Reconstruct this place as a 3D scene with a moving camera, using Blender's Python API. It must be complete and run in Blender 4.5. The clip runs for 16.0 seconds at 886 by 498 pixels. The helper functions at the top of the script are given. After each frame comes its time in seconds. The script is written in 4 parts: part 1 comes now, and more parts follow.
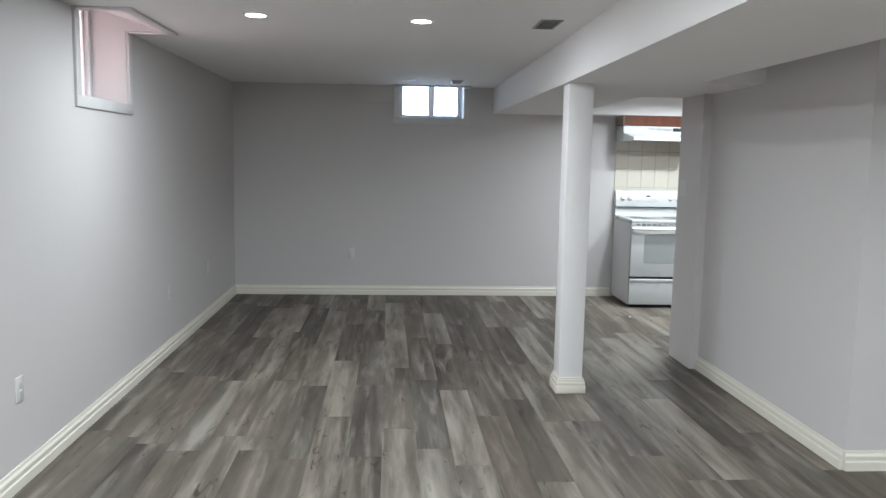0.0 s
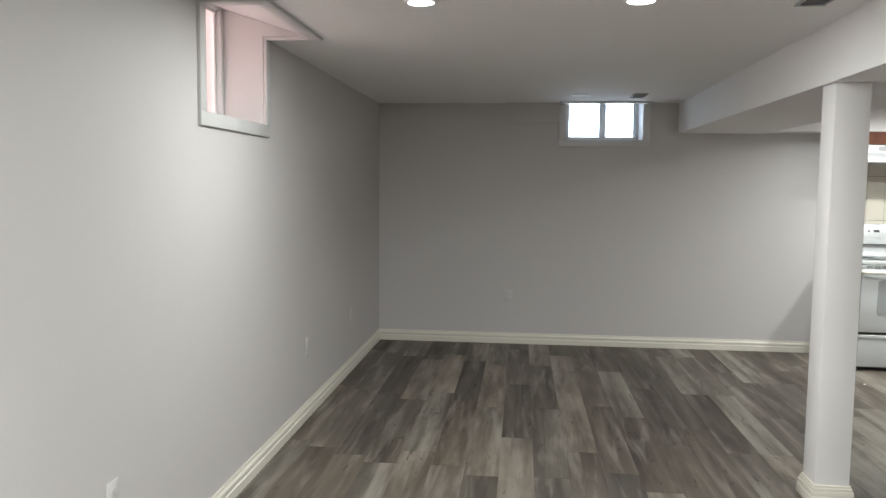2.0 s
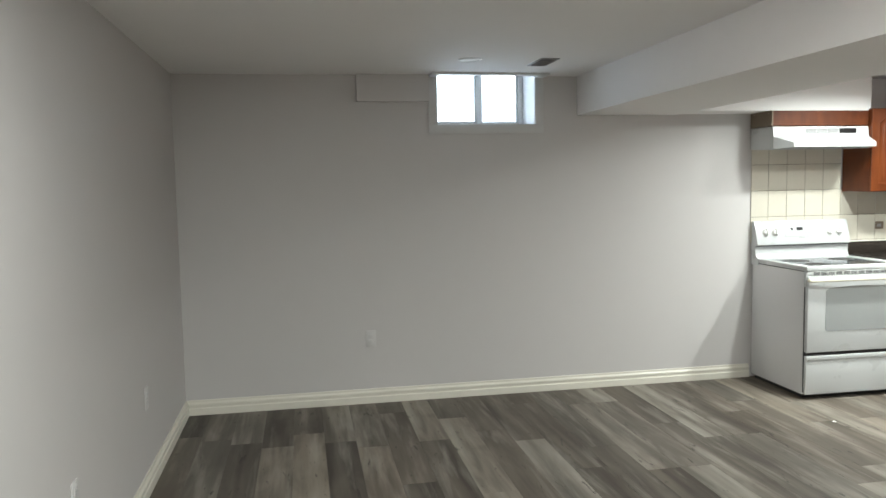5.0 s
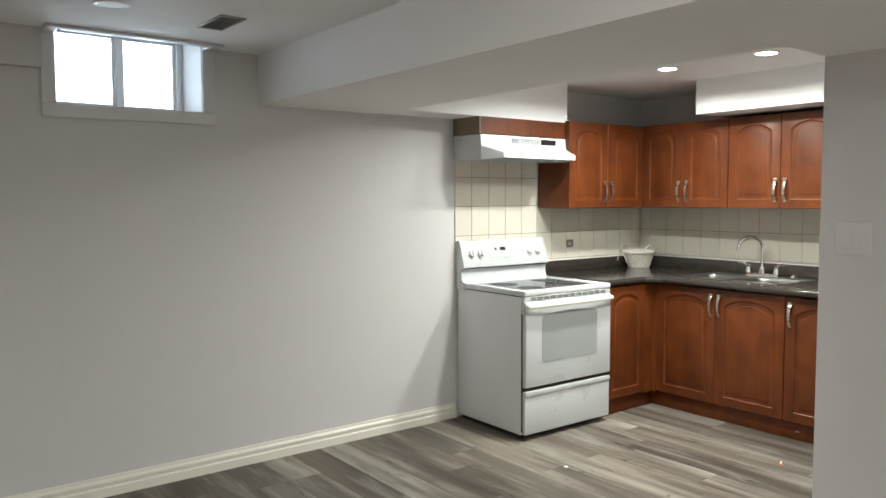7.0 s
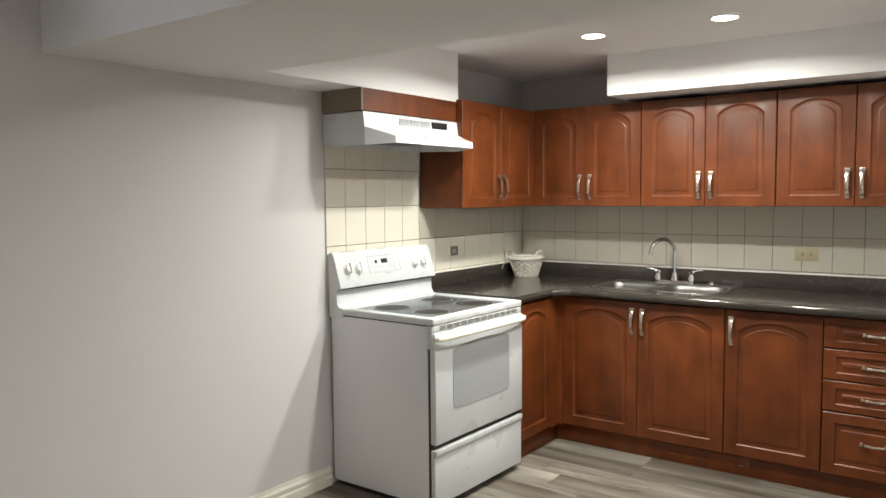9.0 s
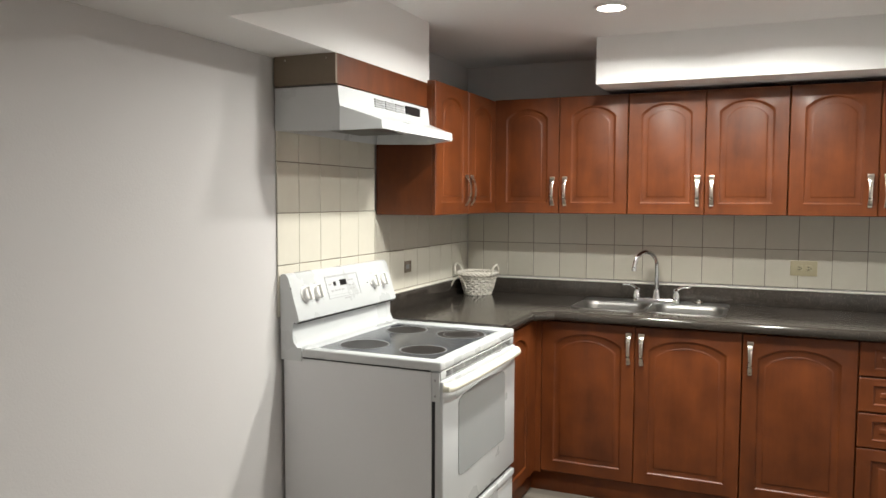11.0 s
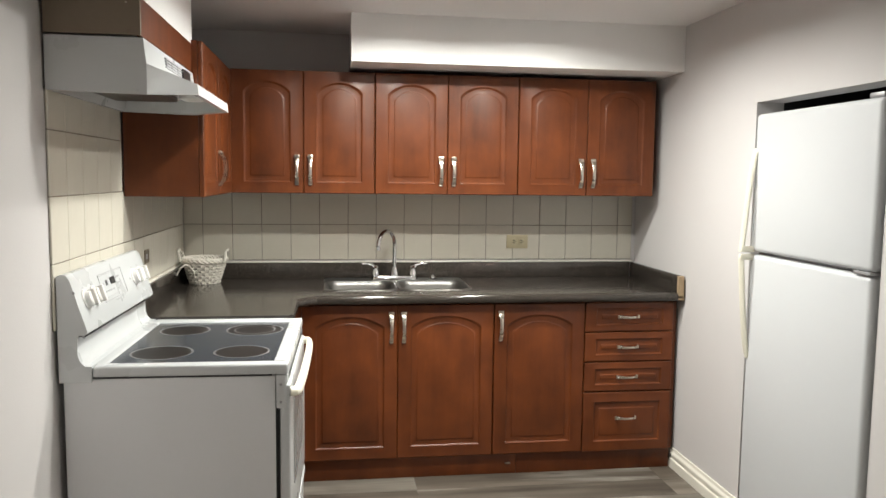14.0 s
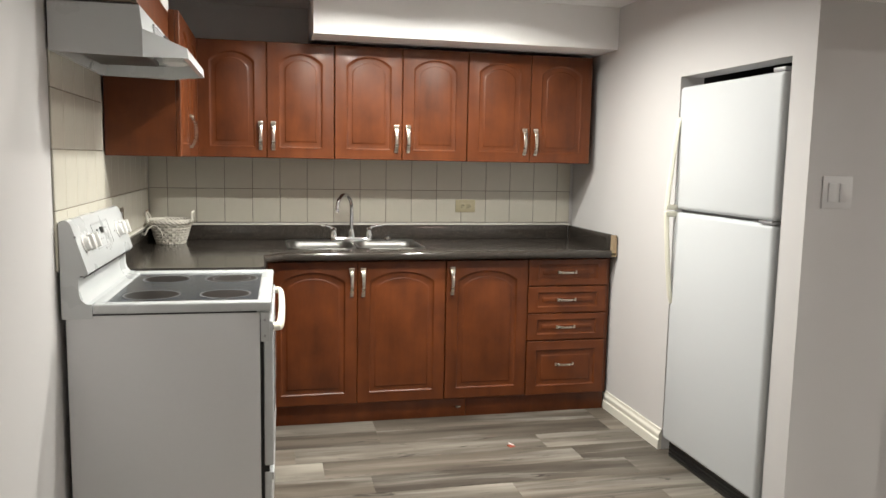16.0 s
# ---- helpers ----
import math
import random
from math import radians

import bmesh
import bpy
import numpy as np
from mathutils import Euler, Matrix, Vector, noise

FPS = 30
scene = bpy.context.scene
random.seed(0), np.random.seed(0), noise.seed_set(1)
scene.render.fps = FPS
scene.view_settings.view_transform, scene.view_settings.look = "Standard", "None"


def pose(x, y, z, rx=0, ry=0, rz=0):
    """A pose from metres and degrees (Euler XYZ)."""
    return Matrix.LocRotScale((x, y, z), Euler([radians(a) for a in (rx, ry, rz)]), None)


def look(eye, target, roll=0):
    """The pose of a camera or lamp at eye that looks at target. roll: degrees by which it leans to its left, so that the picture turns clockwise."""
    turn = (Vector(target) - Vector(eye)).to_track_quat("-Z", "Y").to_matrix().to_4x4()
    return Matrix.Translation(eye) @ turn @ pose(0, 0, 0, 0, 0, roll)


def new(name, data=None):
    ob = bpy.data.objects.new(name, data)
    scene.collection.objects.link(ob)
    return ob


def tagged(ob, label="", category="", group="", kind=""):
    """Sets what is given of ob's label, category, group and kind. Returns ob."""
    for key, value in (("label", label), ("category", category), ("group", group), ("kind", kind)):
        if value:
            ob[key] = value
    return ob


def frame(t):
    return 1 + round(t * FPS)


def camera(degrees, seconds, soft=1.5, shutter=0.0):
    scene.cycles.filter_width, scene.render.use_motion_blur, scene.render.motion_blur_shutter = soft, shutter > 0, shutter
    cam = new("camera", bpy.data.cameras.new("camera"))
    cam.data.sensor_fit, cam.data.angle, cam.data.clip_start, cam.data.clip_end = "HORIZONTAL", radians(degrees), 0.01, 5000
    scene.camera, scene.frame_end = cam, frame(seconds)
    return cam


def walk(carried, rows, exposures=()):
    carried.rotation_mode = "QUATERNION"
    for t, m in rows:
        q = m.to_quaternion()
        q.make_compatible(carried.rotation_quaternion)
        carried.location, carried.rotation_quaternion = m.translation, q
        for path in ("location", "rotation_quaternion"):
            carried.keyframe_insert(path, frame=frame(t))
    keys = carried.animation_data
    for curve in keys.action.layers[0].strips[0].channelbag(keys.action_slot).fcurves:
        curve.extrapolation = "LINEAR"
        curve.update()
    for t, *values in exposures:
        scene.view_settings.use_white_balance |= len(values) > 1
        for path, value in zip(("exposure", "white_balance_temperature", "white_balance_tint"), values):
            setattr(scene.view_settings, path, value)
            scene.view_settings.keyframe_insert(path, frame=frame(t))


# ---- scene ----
cam = camera(60.3, 16.0)
METRES, EYE, TILT, LEAN, TURN = 8.9, 1.5, 0.0, 0.0, -4.3
EXPOSURES = [(0, 0.58, 5900, 10), (1.5, 0.52, 6300, 10), (3, 0.53, 6450, 9), (5.5, 1.0, 6400, 6), (7, 0.86, 6550, 8), (8.5, 0.83, 6800, 10), (12.5, 0.8, 6750, 12), (16, 0.83, 6800, 12)]
PATH = [
    (0, (-0.004, 0.217, 1.507), (0.139, 2.197, 1.267), 1.1),
    (0.5, (-0.05, 0.384, 1.487), (-0.01, 2.371, 1.263), 0.5),
    (1, (-0.164, 0.677, 1.487), (-0.159, 2.673, 1.351), -1.1),
    (1.5, (-0.243, 0.964, 1.481), (-0.352, 2.955, 1.327), 0.2),
    (2, (-0.298, 1.301, 1.5), (-0.501, 3.283, 1.329), 0.6),
    (2.5, (-0.407, 1.596, 1.501), (-0.602, 3.576, 1.303), 0.7),
    (3, (-0.503, 1.894, 1.508), (-0.608, 3.882, 1.31), -0.9),
    (3.2, (-0.545, 2.021, 1.499), (-0.633, 4.007, 1.284), -1.5),
    (5.3, (-0.849, 3.462, 1.504), (-0.352, 5.394, 1.351), -0.6),
    (5.5, (-0.848, 3.602, 1.503), (-0.248, 5.504, 1.359), -0.3),
    (6, (-0.809, 3.934, 1.497), (0.082, 5.719, 1.353), -0.2),
    (6.5, (-0.765, 4.213, 1.477), (0.338, 5.875, 1.332), -0.5),
    (7, (-0.674, 4.518, 1.463), (0.544, 6.098, 1.331), -0.2),
    (7.5, (-0.609, 4.834, 1.451), (0.725, 6.317, 1.312), -0.0),
    (8, (-0.526, 5.152, 1.454), (0.92, 6.526, 1.307), -0.3),
    (8.5, (-0.385, 5.453, 1.463), (1.134, 6.744, 1.301), -0.2),
    (8.7, (-0.33, 5.565, 1.466), (1.229, 6.809, 1.314), -0.3),
    (10.8, (0.081, 6.664, 1.462), (1.874, 7.539, 1.323), -0.1),
    (11, (0.106, 6.759, 1.464), (1.937, 7.554, 1.334), 0.2),
    (11.5, (0.178, 6.972, 1.48), (2.099, 7.516, 1.348), 0.2),
    (12, (0.282, 7.129, 1.472), (2.235, 7.529, 1.304), 0.0),
    (12.5, (0.386, 7.322, 1.496), (2.361, 7.604, 1.361), 0.0),
    (13, (0.368, 7.51, 1.503), (2.364, 7.527, 1.386), -0.2),
    (13.5, (0.276, 7.627, 1.503), (2.26, 7.428, 1.349), -0.1),
    (14, (0.135, 7.641, 1.48), (2.106, 7.363, 1.293), 0.7),
    (14.5, (0.003, 7.652, 1.453), (1.968, 7.341, 1.249), 0.8),
    (15, (-0.076, 7.692, 1.434), (1.884, 7.347, 1.232), 0.8),
    (15.5, (-0.146, 7.754, 1.408), (1.801, 7.356, 1.181), 0.9),
    (16, (-0.169, 7.788, 1.401), (1.768, 7.346, 1.168), 1.1),
]
walk(cam, [(t, look(eye, target, roll)) for t, eye, target, roll in PATH], EXPOSURES)

# ---- world, lamps, exposure ----
world = bpy.data.worlds.new("sky")
scene.world = world
world.use_nodes = True
wn = world.node_tree.nodes
sky = wn.new("ShaderNodeTexSky")
sky.sky_type, sky.sun_disc = "NISHITA", False
sky.sun_elevation, sky.sun_rotation = radians(40), radians(200)
wn["Background"].inputs["Strength"].default_value = 0.12
world.node_tree.links.new(sky.outputs["Color"], wn["Background"].inputs["Color"])

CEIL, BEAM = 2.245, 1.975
# the 2.72 pair is inferred from shadows; the last three are added, unseen
POTS_AND_FILL = [(-0.725, 4.482), (0.164, 4.506), (3.26, 7.39), (3.265, 6.76), (2.72, 7.392), (2.72, 6.768), (-0.725, 1.2), (0.164, 1.2), (3.3, 1.6)]
POT_FILL_WATTS = [17, 7, 11.5, 10.5, 11.5, 6, 66, 28, 30]


def area(name, m, sx, sy, watts, color, shape="RECTANGLE"):
    data = bpy.data.lights.new(name, "AREA")
    data.shape, data.size, data.size_y, data.energy, data.color = shape, sx, sy, watts, color
    ob = new(name, data)
    ob.matrix_world = m
    return ob


# lamps at y below 2 are added fill, out of view
for (px, py), w in zip(POTS_AND_FILL, POT_FILL_WATTS):
    lamp = area("pot_or_fill_lamp", pose(px, py, CEIL - 0.012), 0.12, 0.12, w, (0.965, 1.0, 0.955), "DISK")
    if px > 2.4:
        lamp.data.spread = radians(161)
daylight = area("window_daylight_north", pose(0.44, 8.98, 2.2, -90), 0.8, 0.6, 2.6, (0.66, 0.82, 1.0))
daylight.data.spread = radians(125)


# ---- materials ----
def material(name, color, rough=0.5, metal=0.0, vary=0.06, scale=3.0, fine=60.0, bump=0.0, bump_scale=200.0, coat=0.0, spec=0.5):
    mat = bpy.data.materials.new(name)
    mat.use_nodes = True
    nt = mat.node_tree
    b = nt.nodes["Principled BSDF"]
    b.inputs["Metallic"].default_value = metal
    b.inputs["Coat Weight"].default_value = coat
    b.inputs["Coat Roughness"].default_value = 0.12
    b.inputs["Specular IOR Level"].default_value = spec
    tc = nt.nodes.new("ShaderNodeTexCoord")
    n1, n2 = nt.nodes.new("ShaderNodeTexNoise"), nt.nodes.new("ShaderNodeTexNoise")
    n1.inputs["Scale"].default_value, n2.inputs["Scale"].default_value = scale, fine
    n1.inputs["Detail"].default_value, n2.inputs["Detail"].default_value = 4, 3
    for n in (n1, n2):
        nt.links.new(tc.outputs["Object"], n.inputs["Vector"])
    mix = nt.nodes.new("ShaderNodeMix")
    mix.data_type = "RGBA"
    mix.inputs["A"].default_value = (*[c * (1 - vary) for c in color], 1)
    mix.inputs["B"].default_value = (*[min(1, c * (1 + vary)) for c in color], 1)
    add = nt.nodes.new("ShaderNodeMath")
    add.operation = "MULTIPLY_ADD"
    add.inputs[1].default_value = 0.6
    nt.links.new(n1.outputs["Fac"], add.inputs[0])
    half = nt.nodes.new("ShaderNodeMath")
    half.operation, half.inputs[1].default_value = "MULTIPLY", 0.4
    nt.links.new(n2.outputs["Fac"], half.inputs[0])
    nt.links.new(half.outputs[0], add.inputs[2])
    nt.links.new(add.outputs[0], mix.inputs["Factor"])
    nt.links.new(mix.outputs["Result"], b.inputs["Base Color"])
    rr = nt.nodes.new("ShaderNodeMapRange")
    rr.inputs["To Min"].default_value, rr.inputs["To Max"].default_value = rough * 0.88, min(1, rough * 1.12)
    nt.links.new(n1.outputs["Fac"], rr.inputs["Value"])
    nt.links.new(rr.outputs["Result"], b.inputs["Roughness"])
    if bump:
        n3, bp = nt.nodes.new("ShaderNodeTexNoise"), nt.nodes.new("ShaderNodeBump")
        n3.inputs["Scale"].default_value, n3.inputs["Detail"].default_value = bump_scale, 3
        nt.links.new(tc.outputs["Object"], n3.inputs["Vector"])
        bp.inputs["Strength"].default_value, bp.inputs["Distance"].default_value = bump, 0.004
        nt.links.new(n3.outputs["Fac"], bp.inputs["Height"])
        nt.links.new(bp.outputs["Normal"], b.inputs["Normal"])
    return mat


def emitter(name, color, strength):
    mat = bpy.data.materials.new(name)
    mat.use_nodes = True
    b = mat.node_tree.nodes["Principled BSDF"]
    b.inputs["Base Color"].default_value = (*color, 1)
    b.inputs["Emission Color"].default_value = (*color, 1)
    b.inputs["Emission Strength"].default_value = strength
    return mat


def wood(name, dark, light, rough, coat, along="Z", stretch=14.0, scale=1.0, per_piece=0.0):
    """Grain that runs along one axis of the object, with blotches at a larger scale."""
    mat = bpy.data.materials.new(name)
    mat.use_nodes = True
    nt = mat.node_tree
    b = nt.nodes["Principled BSDF"]
    b.inputs["Roughness"].default_value, b.inputs["Coat Weight"].default_value, b.inputs["Coat Roughness"].default_value = rough, coat, 0.2
    b.inputs["Specular IOR Level"].default_value = 0.36
    tc, mp, info = nt.nodes.new("ShaderNodeTexCoord"), nt.nodes.new("ShaderNodeMapping"), nt.nodes.new("ShaderNodeObjectInfo")
    mp.inputs["Scale"].default_value = [scale * (1 if a == along else stretch) for a in "XYZ"]
    comb = nt.nodes.new("ShaderNodeVectorMath")
    comb.operation = "MULTIPLY_ADD"
    comb.inputs[1].default_value = (37, 53, 71)
    rnd = nt.nodes.new("ShaderNodeCombineXYZ")
    for k in "XYZ":
        nt.links.new(info.outputs["Random"], rnd.inputs[k])
    nt.links.new(rnd.outputs[0], comb.inputs[0])
    nt.links.new(tc.outputs["Object"], comb.inputs[2])
    nt.links.new(comb.outputs[0], mp.inputs["Vector"])
    n1, n2 = nt.nodes.new("ShaderNodeTexNoise"), nt.nodes.new("ShaderNodeTexNoise")
    n1.inputs["Scale"].default_value, n1.inputs["Detail"].default_value, n1.inputs["Roughness"].default_value = 1.6, 7, 0.62
    n2.inputs["Scale"].default_value, n2.inputs["Detail"].default_value = 4.5 * scale, 3
    nt.links.new(mp.outputs[0], n1.inputs["Vector"])
    nt.links.new(comb.outputs[0], n2.inputs["Vector"])
    add = nt.nodes.new("ShaderNodeMath")
    add.operation, add.inputs[1].default_value = "MULTIPLY_ADD", 0.45
    nt.links.new(n1.outputs["Fac"], add.inputs[0])
    sc = nt.nodes.new("ShaderNodeMath")
    sc.operation, sc.inputs[1].default_value = "MULTIPLY", 0.55
    nt.links.new(n2.outputs["Fac"], sc.inputs[0])
    nt.links.new(sc.outputs[0], add.inputs[2])
    off = nt.nodes.new("ShaderNodeMath")
    off.operation, off.inputs[1].default_value = "MULTIPLY_ADD", per_piece
    nt.links.new(info.outputs["Random"], off.inputs[0])
    nt.links.new(add.outputs[0], off.inputs[2])
    ramp = nt.nodes.new("ShaderNodeValToRGB")
    ramp.color_ramp.elements[0].position, ramp.color_ramp.elements[1].position = 0.32 + per_piece * 0.25, 0.68 + per_piece * 0.75
    ramp.color_ramp.elements[0].color, ramp.color_ramp.elements[1].color = (*dark, 1), (*light, 1)
    nt.links.new(off.outputs[0], ramp.inputs["Fac"])
    nt.links.new(ramp.outputs["Color"], b.inputs["Base Color"])
    bp = nt.nodes.new("ShaderNodeBump")
    bp.inputs["Strength"].default_value, bp.inputs["Distance"].default_value = 0.12, 0.002
    nt.links.new(n1.outputs["Fac"], bp.inputs["Height"])
    nt.links.new(bp.outputs["Normal"], b.inputs["Normal"])
    return mat


def plank_material():
    """Weathered grey oak: soft bands along y, pale wear, a few dark knots, a tone for each plank."""
    mat = bpy.data.materials.new("grey_oak_vinyl")
    mat.use_nodes = True
    nt = mat.node_tree
    N, L = nt.nodes.new, nt.links.new
    b = nt.nodes["Principled BSDF"]
    tc, info = N("ShaderNodeTexCoord"), N("ShaderNodeObjectInfo")
    rnd, shift = N("ShaderNodeCombineXYZ"), N("ShaderNodeVectorMath")
    for k in "XYZ":
        L(info.outputs["Random"], rnd.inputs[k])
    shift.operation = "MULTIPLY_ADD"
    shift.inputs[1].default_value = (91, 57, 33)
    L(rnd.outputs[0], shift.inputs[0])
    L(tc.outputs["Object"], shift.inputs[2])

    def layer(sx, sy, detail, rough=0.5, distort=0.0):
        mp, n = N("ShaderNodeMapping"), N("ShaderNodeTexNoise")
        mp.inputs["Scale"].default_value = (sx, sy, 1)
        n.inputs["Scale"].default_value, n.inputs["Detail"].default_value, n.inputs["Roughness"].default_value = 1, detail, rough
        n.inputs["Distortion"].default_value = distort
        L(shift.outputs[0], mp.inputs["Vector"])
        L(mp.outputs[0], n.inputs["Vector"])
        return n.outputs["Fac"]

    def math_node(op, a, v, c=None):
        n = N("ShaderNodeMath")
        n.operation = op
        L(a, n.inputs[0])
        if isinstance(v, float):
            n.inputs[1].default_value = v
        else:
            L(v, n.inputs[1])
        if c is not None:
            L(c, n.inputs[2])
        return n.outputs[0]

    band, patch, grain = layer(10.5, 0.7, 2, 0.5, 0.5), layer(7.5, 1.7, 3, 0.55, 0.6), layer(95, 3.2, 4, 0.6)
    v = math_node("MULTIPLY", band, 0.50)
    v = math_node("MULTIPLY_ADD", patch, 0.30, v)
    v = math_node("MULTIPLY_ADD", grain, 0.08, v)
    v = math_node("MULTIPLY_ADD", info.outputs["Random"], 0.24, v)
    ramp = N("ShaderNodeValToRGB")
    e = ramp.color_ramp.elements
    e[0].position, e[0].color = 0.38, (0.055, 0.046, 0.038, 1)
    e[1].position, e[1].color = 0.82, (0.35, 0.325, 0.28, 1)
    m = e.new(0.585)
    m.color = (0.13, 0.115, 0.096, 1)
    L(v, ramp.inputs["Fac"])
    # some planks lean to brown, others to grey
    turn = math_node("FRACT", math_node("MULTIPLY", info.outputs["Random"], 7.3), 0.0)
    hue = N("ShaderNodeMix")
    hue.data_type, hue.blend_type = "RGBA", "MULTIPLY"
    hue.inputs["B"].default_value = (1.0, 0.93, 0.88, 1)
    L(turn, hue.inputs["Factor"])
    L(ramp.outputs["Color"], hue.inputs["A"])
    # worn, whitewashed streaks
    wash = layer(11.5, 1.1, 4, 0.58, 0.4)
    wr, pale = N("ShaderNodeMapRange"), N("ShaderNodeMix")
    wr.inputs["From Min"].default_value, wr.inputs["From Max"].default_value, wr.inputs["To Max"].default_value = 0.53, 0.74, 0.46
    L(wash, wr.inputs["Value"])
    pale.data_type = "RGBA"
    pale.inputs["B"].default_value = (0.4, 0.38, 0.335, 1)
    L(wr.outputs["Result"], pale.inputs["Factor"])
    L(hue.outputs["Result"], pale.inputs["A"])
    knot = layer(26, 5.0, 3, 0.55, 1.2)
    kr = N("ShaderNodeMapRange")
    kr.inputs["From Min"].default_value, kr.inputs["From Max"].default_value, kr.inputs["To Max"].default_value = 0.645, 0.73, 0.85
    L(knot, kr.inputs["Value"])
    mix = N("ShaderNodeMix")
    mix.data_type = "RGBA"
    mix.inputs["B"].default_value = (0.03, 0.024, 0.02, 1)
    L(kr.outputs["Result"], mix.inputs["Factor"])
    L(pale.outputs["Result"], mix.inputs["A"])
    L(mix.outputs["Result"], b.inputs["Base Color"])
    b.inputs["Specular IOR Level"].default_value = 0.3
    rr = N("ShaderNodeMapRange")
    rr.inputs["To Min"].default_value, rr.inputs["To Max"].default_value = 0.58, 0.42
    L(band, rr.inputs["Value"])
    L(rr.outputs["Result"], b.inputs["Roughness"])
    bp = N("ShaderNodeBump")
    bp.inputs["Strength"].default_value, bp.inputs["Distance"].default_value = 0.15, 0.001
    L(grain, bp.inputs["Height"])
    L(bp.outputs["Normal"], b.inputs["Normal"])
    return mat


M_WALL = material("grey_wall_paint", (0.584, 0.563, 0.557), 0.62, vary=0.025, scale=1.3, fine=9, bump=0.12, bump_scale=160)
M_CEIL = material("ceiling_paint", (0.84, 0.825, 0.82), 0.8, vary=0.02, scale=1.5, fine=14, bump=0.15, bump_scale=140)
M_TRIM = material("cream_trim_paint", (0.74, 0.71, 0.63), 0.38, vary=0.04, scale=4, fine=40, bump=0.05, bump_scale=90)
M_CASING = material("white_casing_paint", (0.61, 0.605, 0.6), 0.4, vary=0.03, scale=4, fine=40, bump=0.05, bump_scale=90)
M_PVC = material("white_window_vinyl", (0.8, 0.8, 0.8), 0.35, vary=0.02)
M_PLANK = plank_material()
M_SUB = material("dark_subfloor", (0.05, 0.045, 0.04), 0.9)
M_CHERRY = wood("cherry_wood", (0.069, 0.0158, 0.0032), (0.16, 0.0395, 0.0085), 0.42, 0.06, "Z", 6, 1.5, 0.05)
M_LAMP = emitter("pot_lamp_lens", (1.0, 0.96, 0.9), 14)
M_LAMP_OFF = material("pot_lamp_lens_off", (0.85, 0.85, 0.84), 0.4)
M_DAY = emitter("bright_overcast_daylight", (0.84, 0.93, 1.0), 1.3)
# emission only: an added pink glow for the light entering the west well
M_PINK = emitter("pink_window_glow", (1.0, 0.75, 0.72), 3.2)
M_METAL_GREY = material("grey_vent_metal", (0.36, 0.36, 0.37), 0.45, 0.6)
# near-black colour that stands for shade in the niche and vent ducts
M_SHADE = material("shade_black", (0.015, 0.015, 0.016), 0.7)
M_PLATE = material("wall_plate_plastic", (0.62, 0.605, 0.6), 0.4, vary=0.02)
M_PLASTIC = material("white_plastic", (0.78, 0.77, 0.75), 0.35, vary=0.02)

M_GLASS = bpy.data.materials.new("window_glass")
M_GLASS.use_nodes = True
gb = M_GLASS.node_tree.nodes["Principled BSDF"]
gb.inputs["Transmission Weight"].default_value, gb.inputs["Roughness"].default_value, gb.inputs["IOR"].default_value = 1.0, 0.02, 1.45


# ---- mesh helpers ----
def add_box(bm, x0, x1, y0, y1, z0, z1, bevel=0.0, seg=2):
    t = bmesh.new()
    bmesh.ops.create_cube(t, size=1)
    for v in t.verts:
        v.co = Vector(((x0 + x1) / 2 + v.co.x * (x1 - x0), (y0 + y1) / 2 + v.co.y * (y1 - y0), (z0 + z1) / 2 + v.co.z * (z1 - z0)))
    if bevel:
        bmesh.ops.bevel(t, geom=t.edges[:], offset=bevel, segments=seg, profile=0.5, affect="EDGES")
    merge(bm, t)


def merge(bm, t, m=None):
    if m:
        bmesh.ops.transform(t, matrix=m, verts=t.verts)
    tmp = bpy.data.meshes.new("tmp")
    t.to_mesh(tmp)
    t.free()
    bm.from_mesh(tmp)
    bpy.data.meshes.remove(tmp)


def prism(bm, profile, m, length, bevel=0.0):
    """A closed 2D profile (x, z), pushed along y by length, then put by m."""
    t = bmesh.new()
    a = [t.verts.new((x, 0, z)) for x, z in profile]
    b = [t.verts.new((x, length, z)) for x, z in profile]
    n = len(a)
    t.faces.new(a), t.faces.new(b[::-1])
    for i in range(n):
        t.faces.new((a[i], b[i], b[(i + 1) % n], a[(i + 1) % n]))
    bmesh.ops.recalc_face_normals(t, faces=t.faces)
    if bevel:
        bmesh.ops.bevel(t, geom=t.edges[:], offset=bevel, segments=2, profile=0.5, affect="EDGES")
    merge(bm, t, m)


def lathe(bm, profile, m=None, n=24, close=True):
    t = bmesh.new()
    rings = [[t.verts.new((r * math.cos(k * math.tau / n), r * math.sin(k * math.tau / n), z)) for k in range(n)] for r, z in profile]
    for a, b in zip(rings, rings[1:]):
        for k in range(n):
            t.faces.new((a[k], a[(k + 1) % n], b[(k + 1) % n], b[k]))
    if close:
        t.faces.new(rings[0][::-1]), t.faces.new(rings[-1])
    bmesh.ops.recalc_face_normals(t, faces=t.faces)
    merge(bm, t, m)


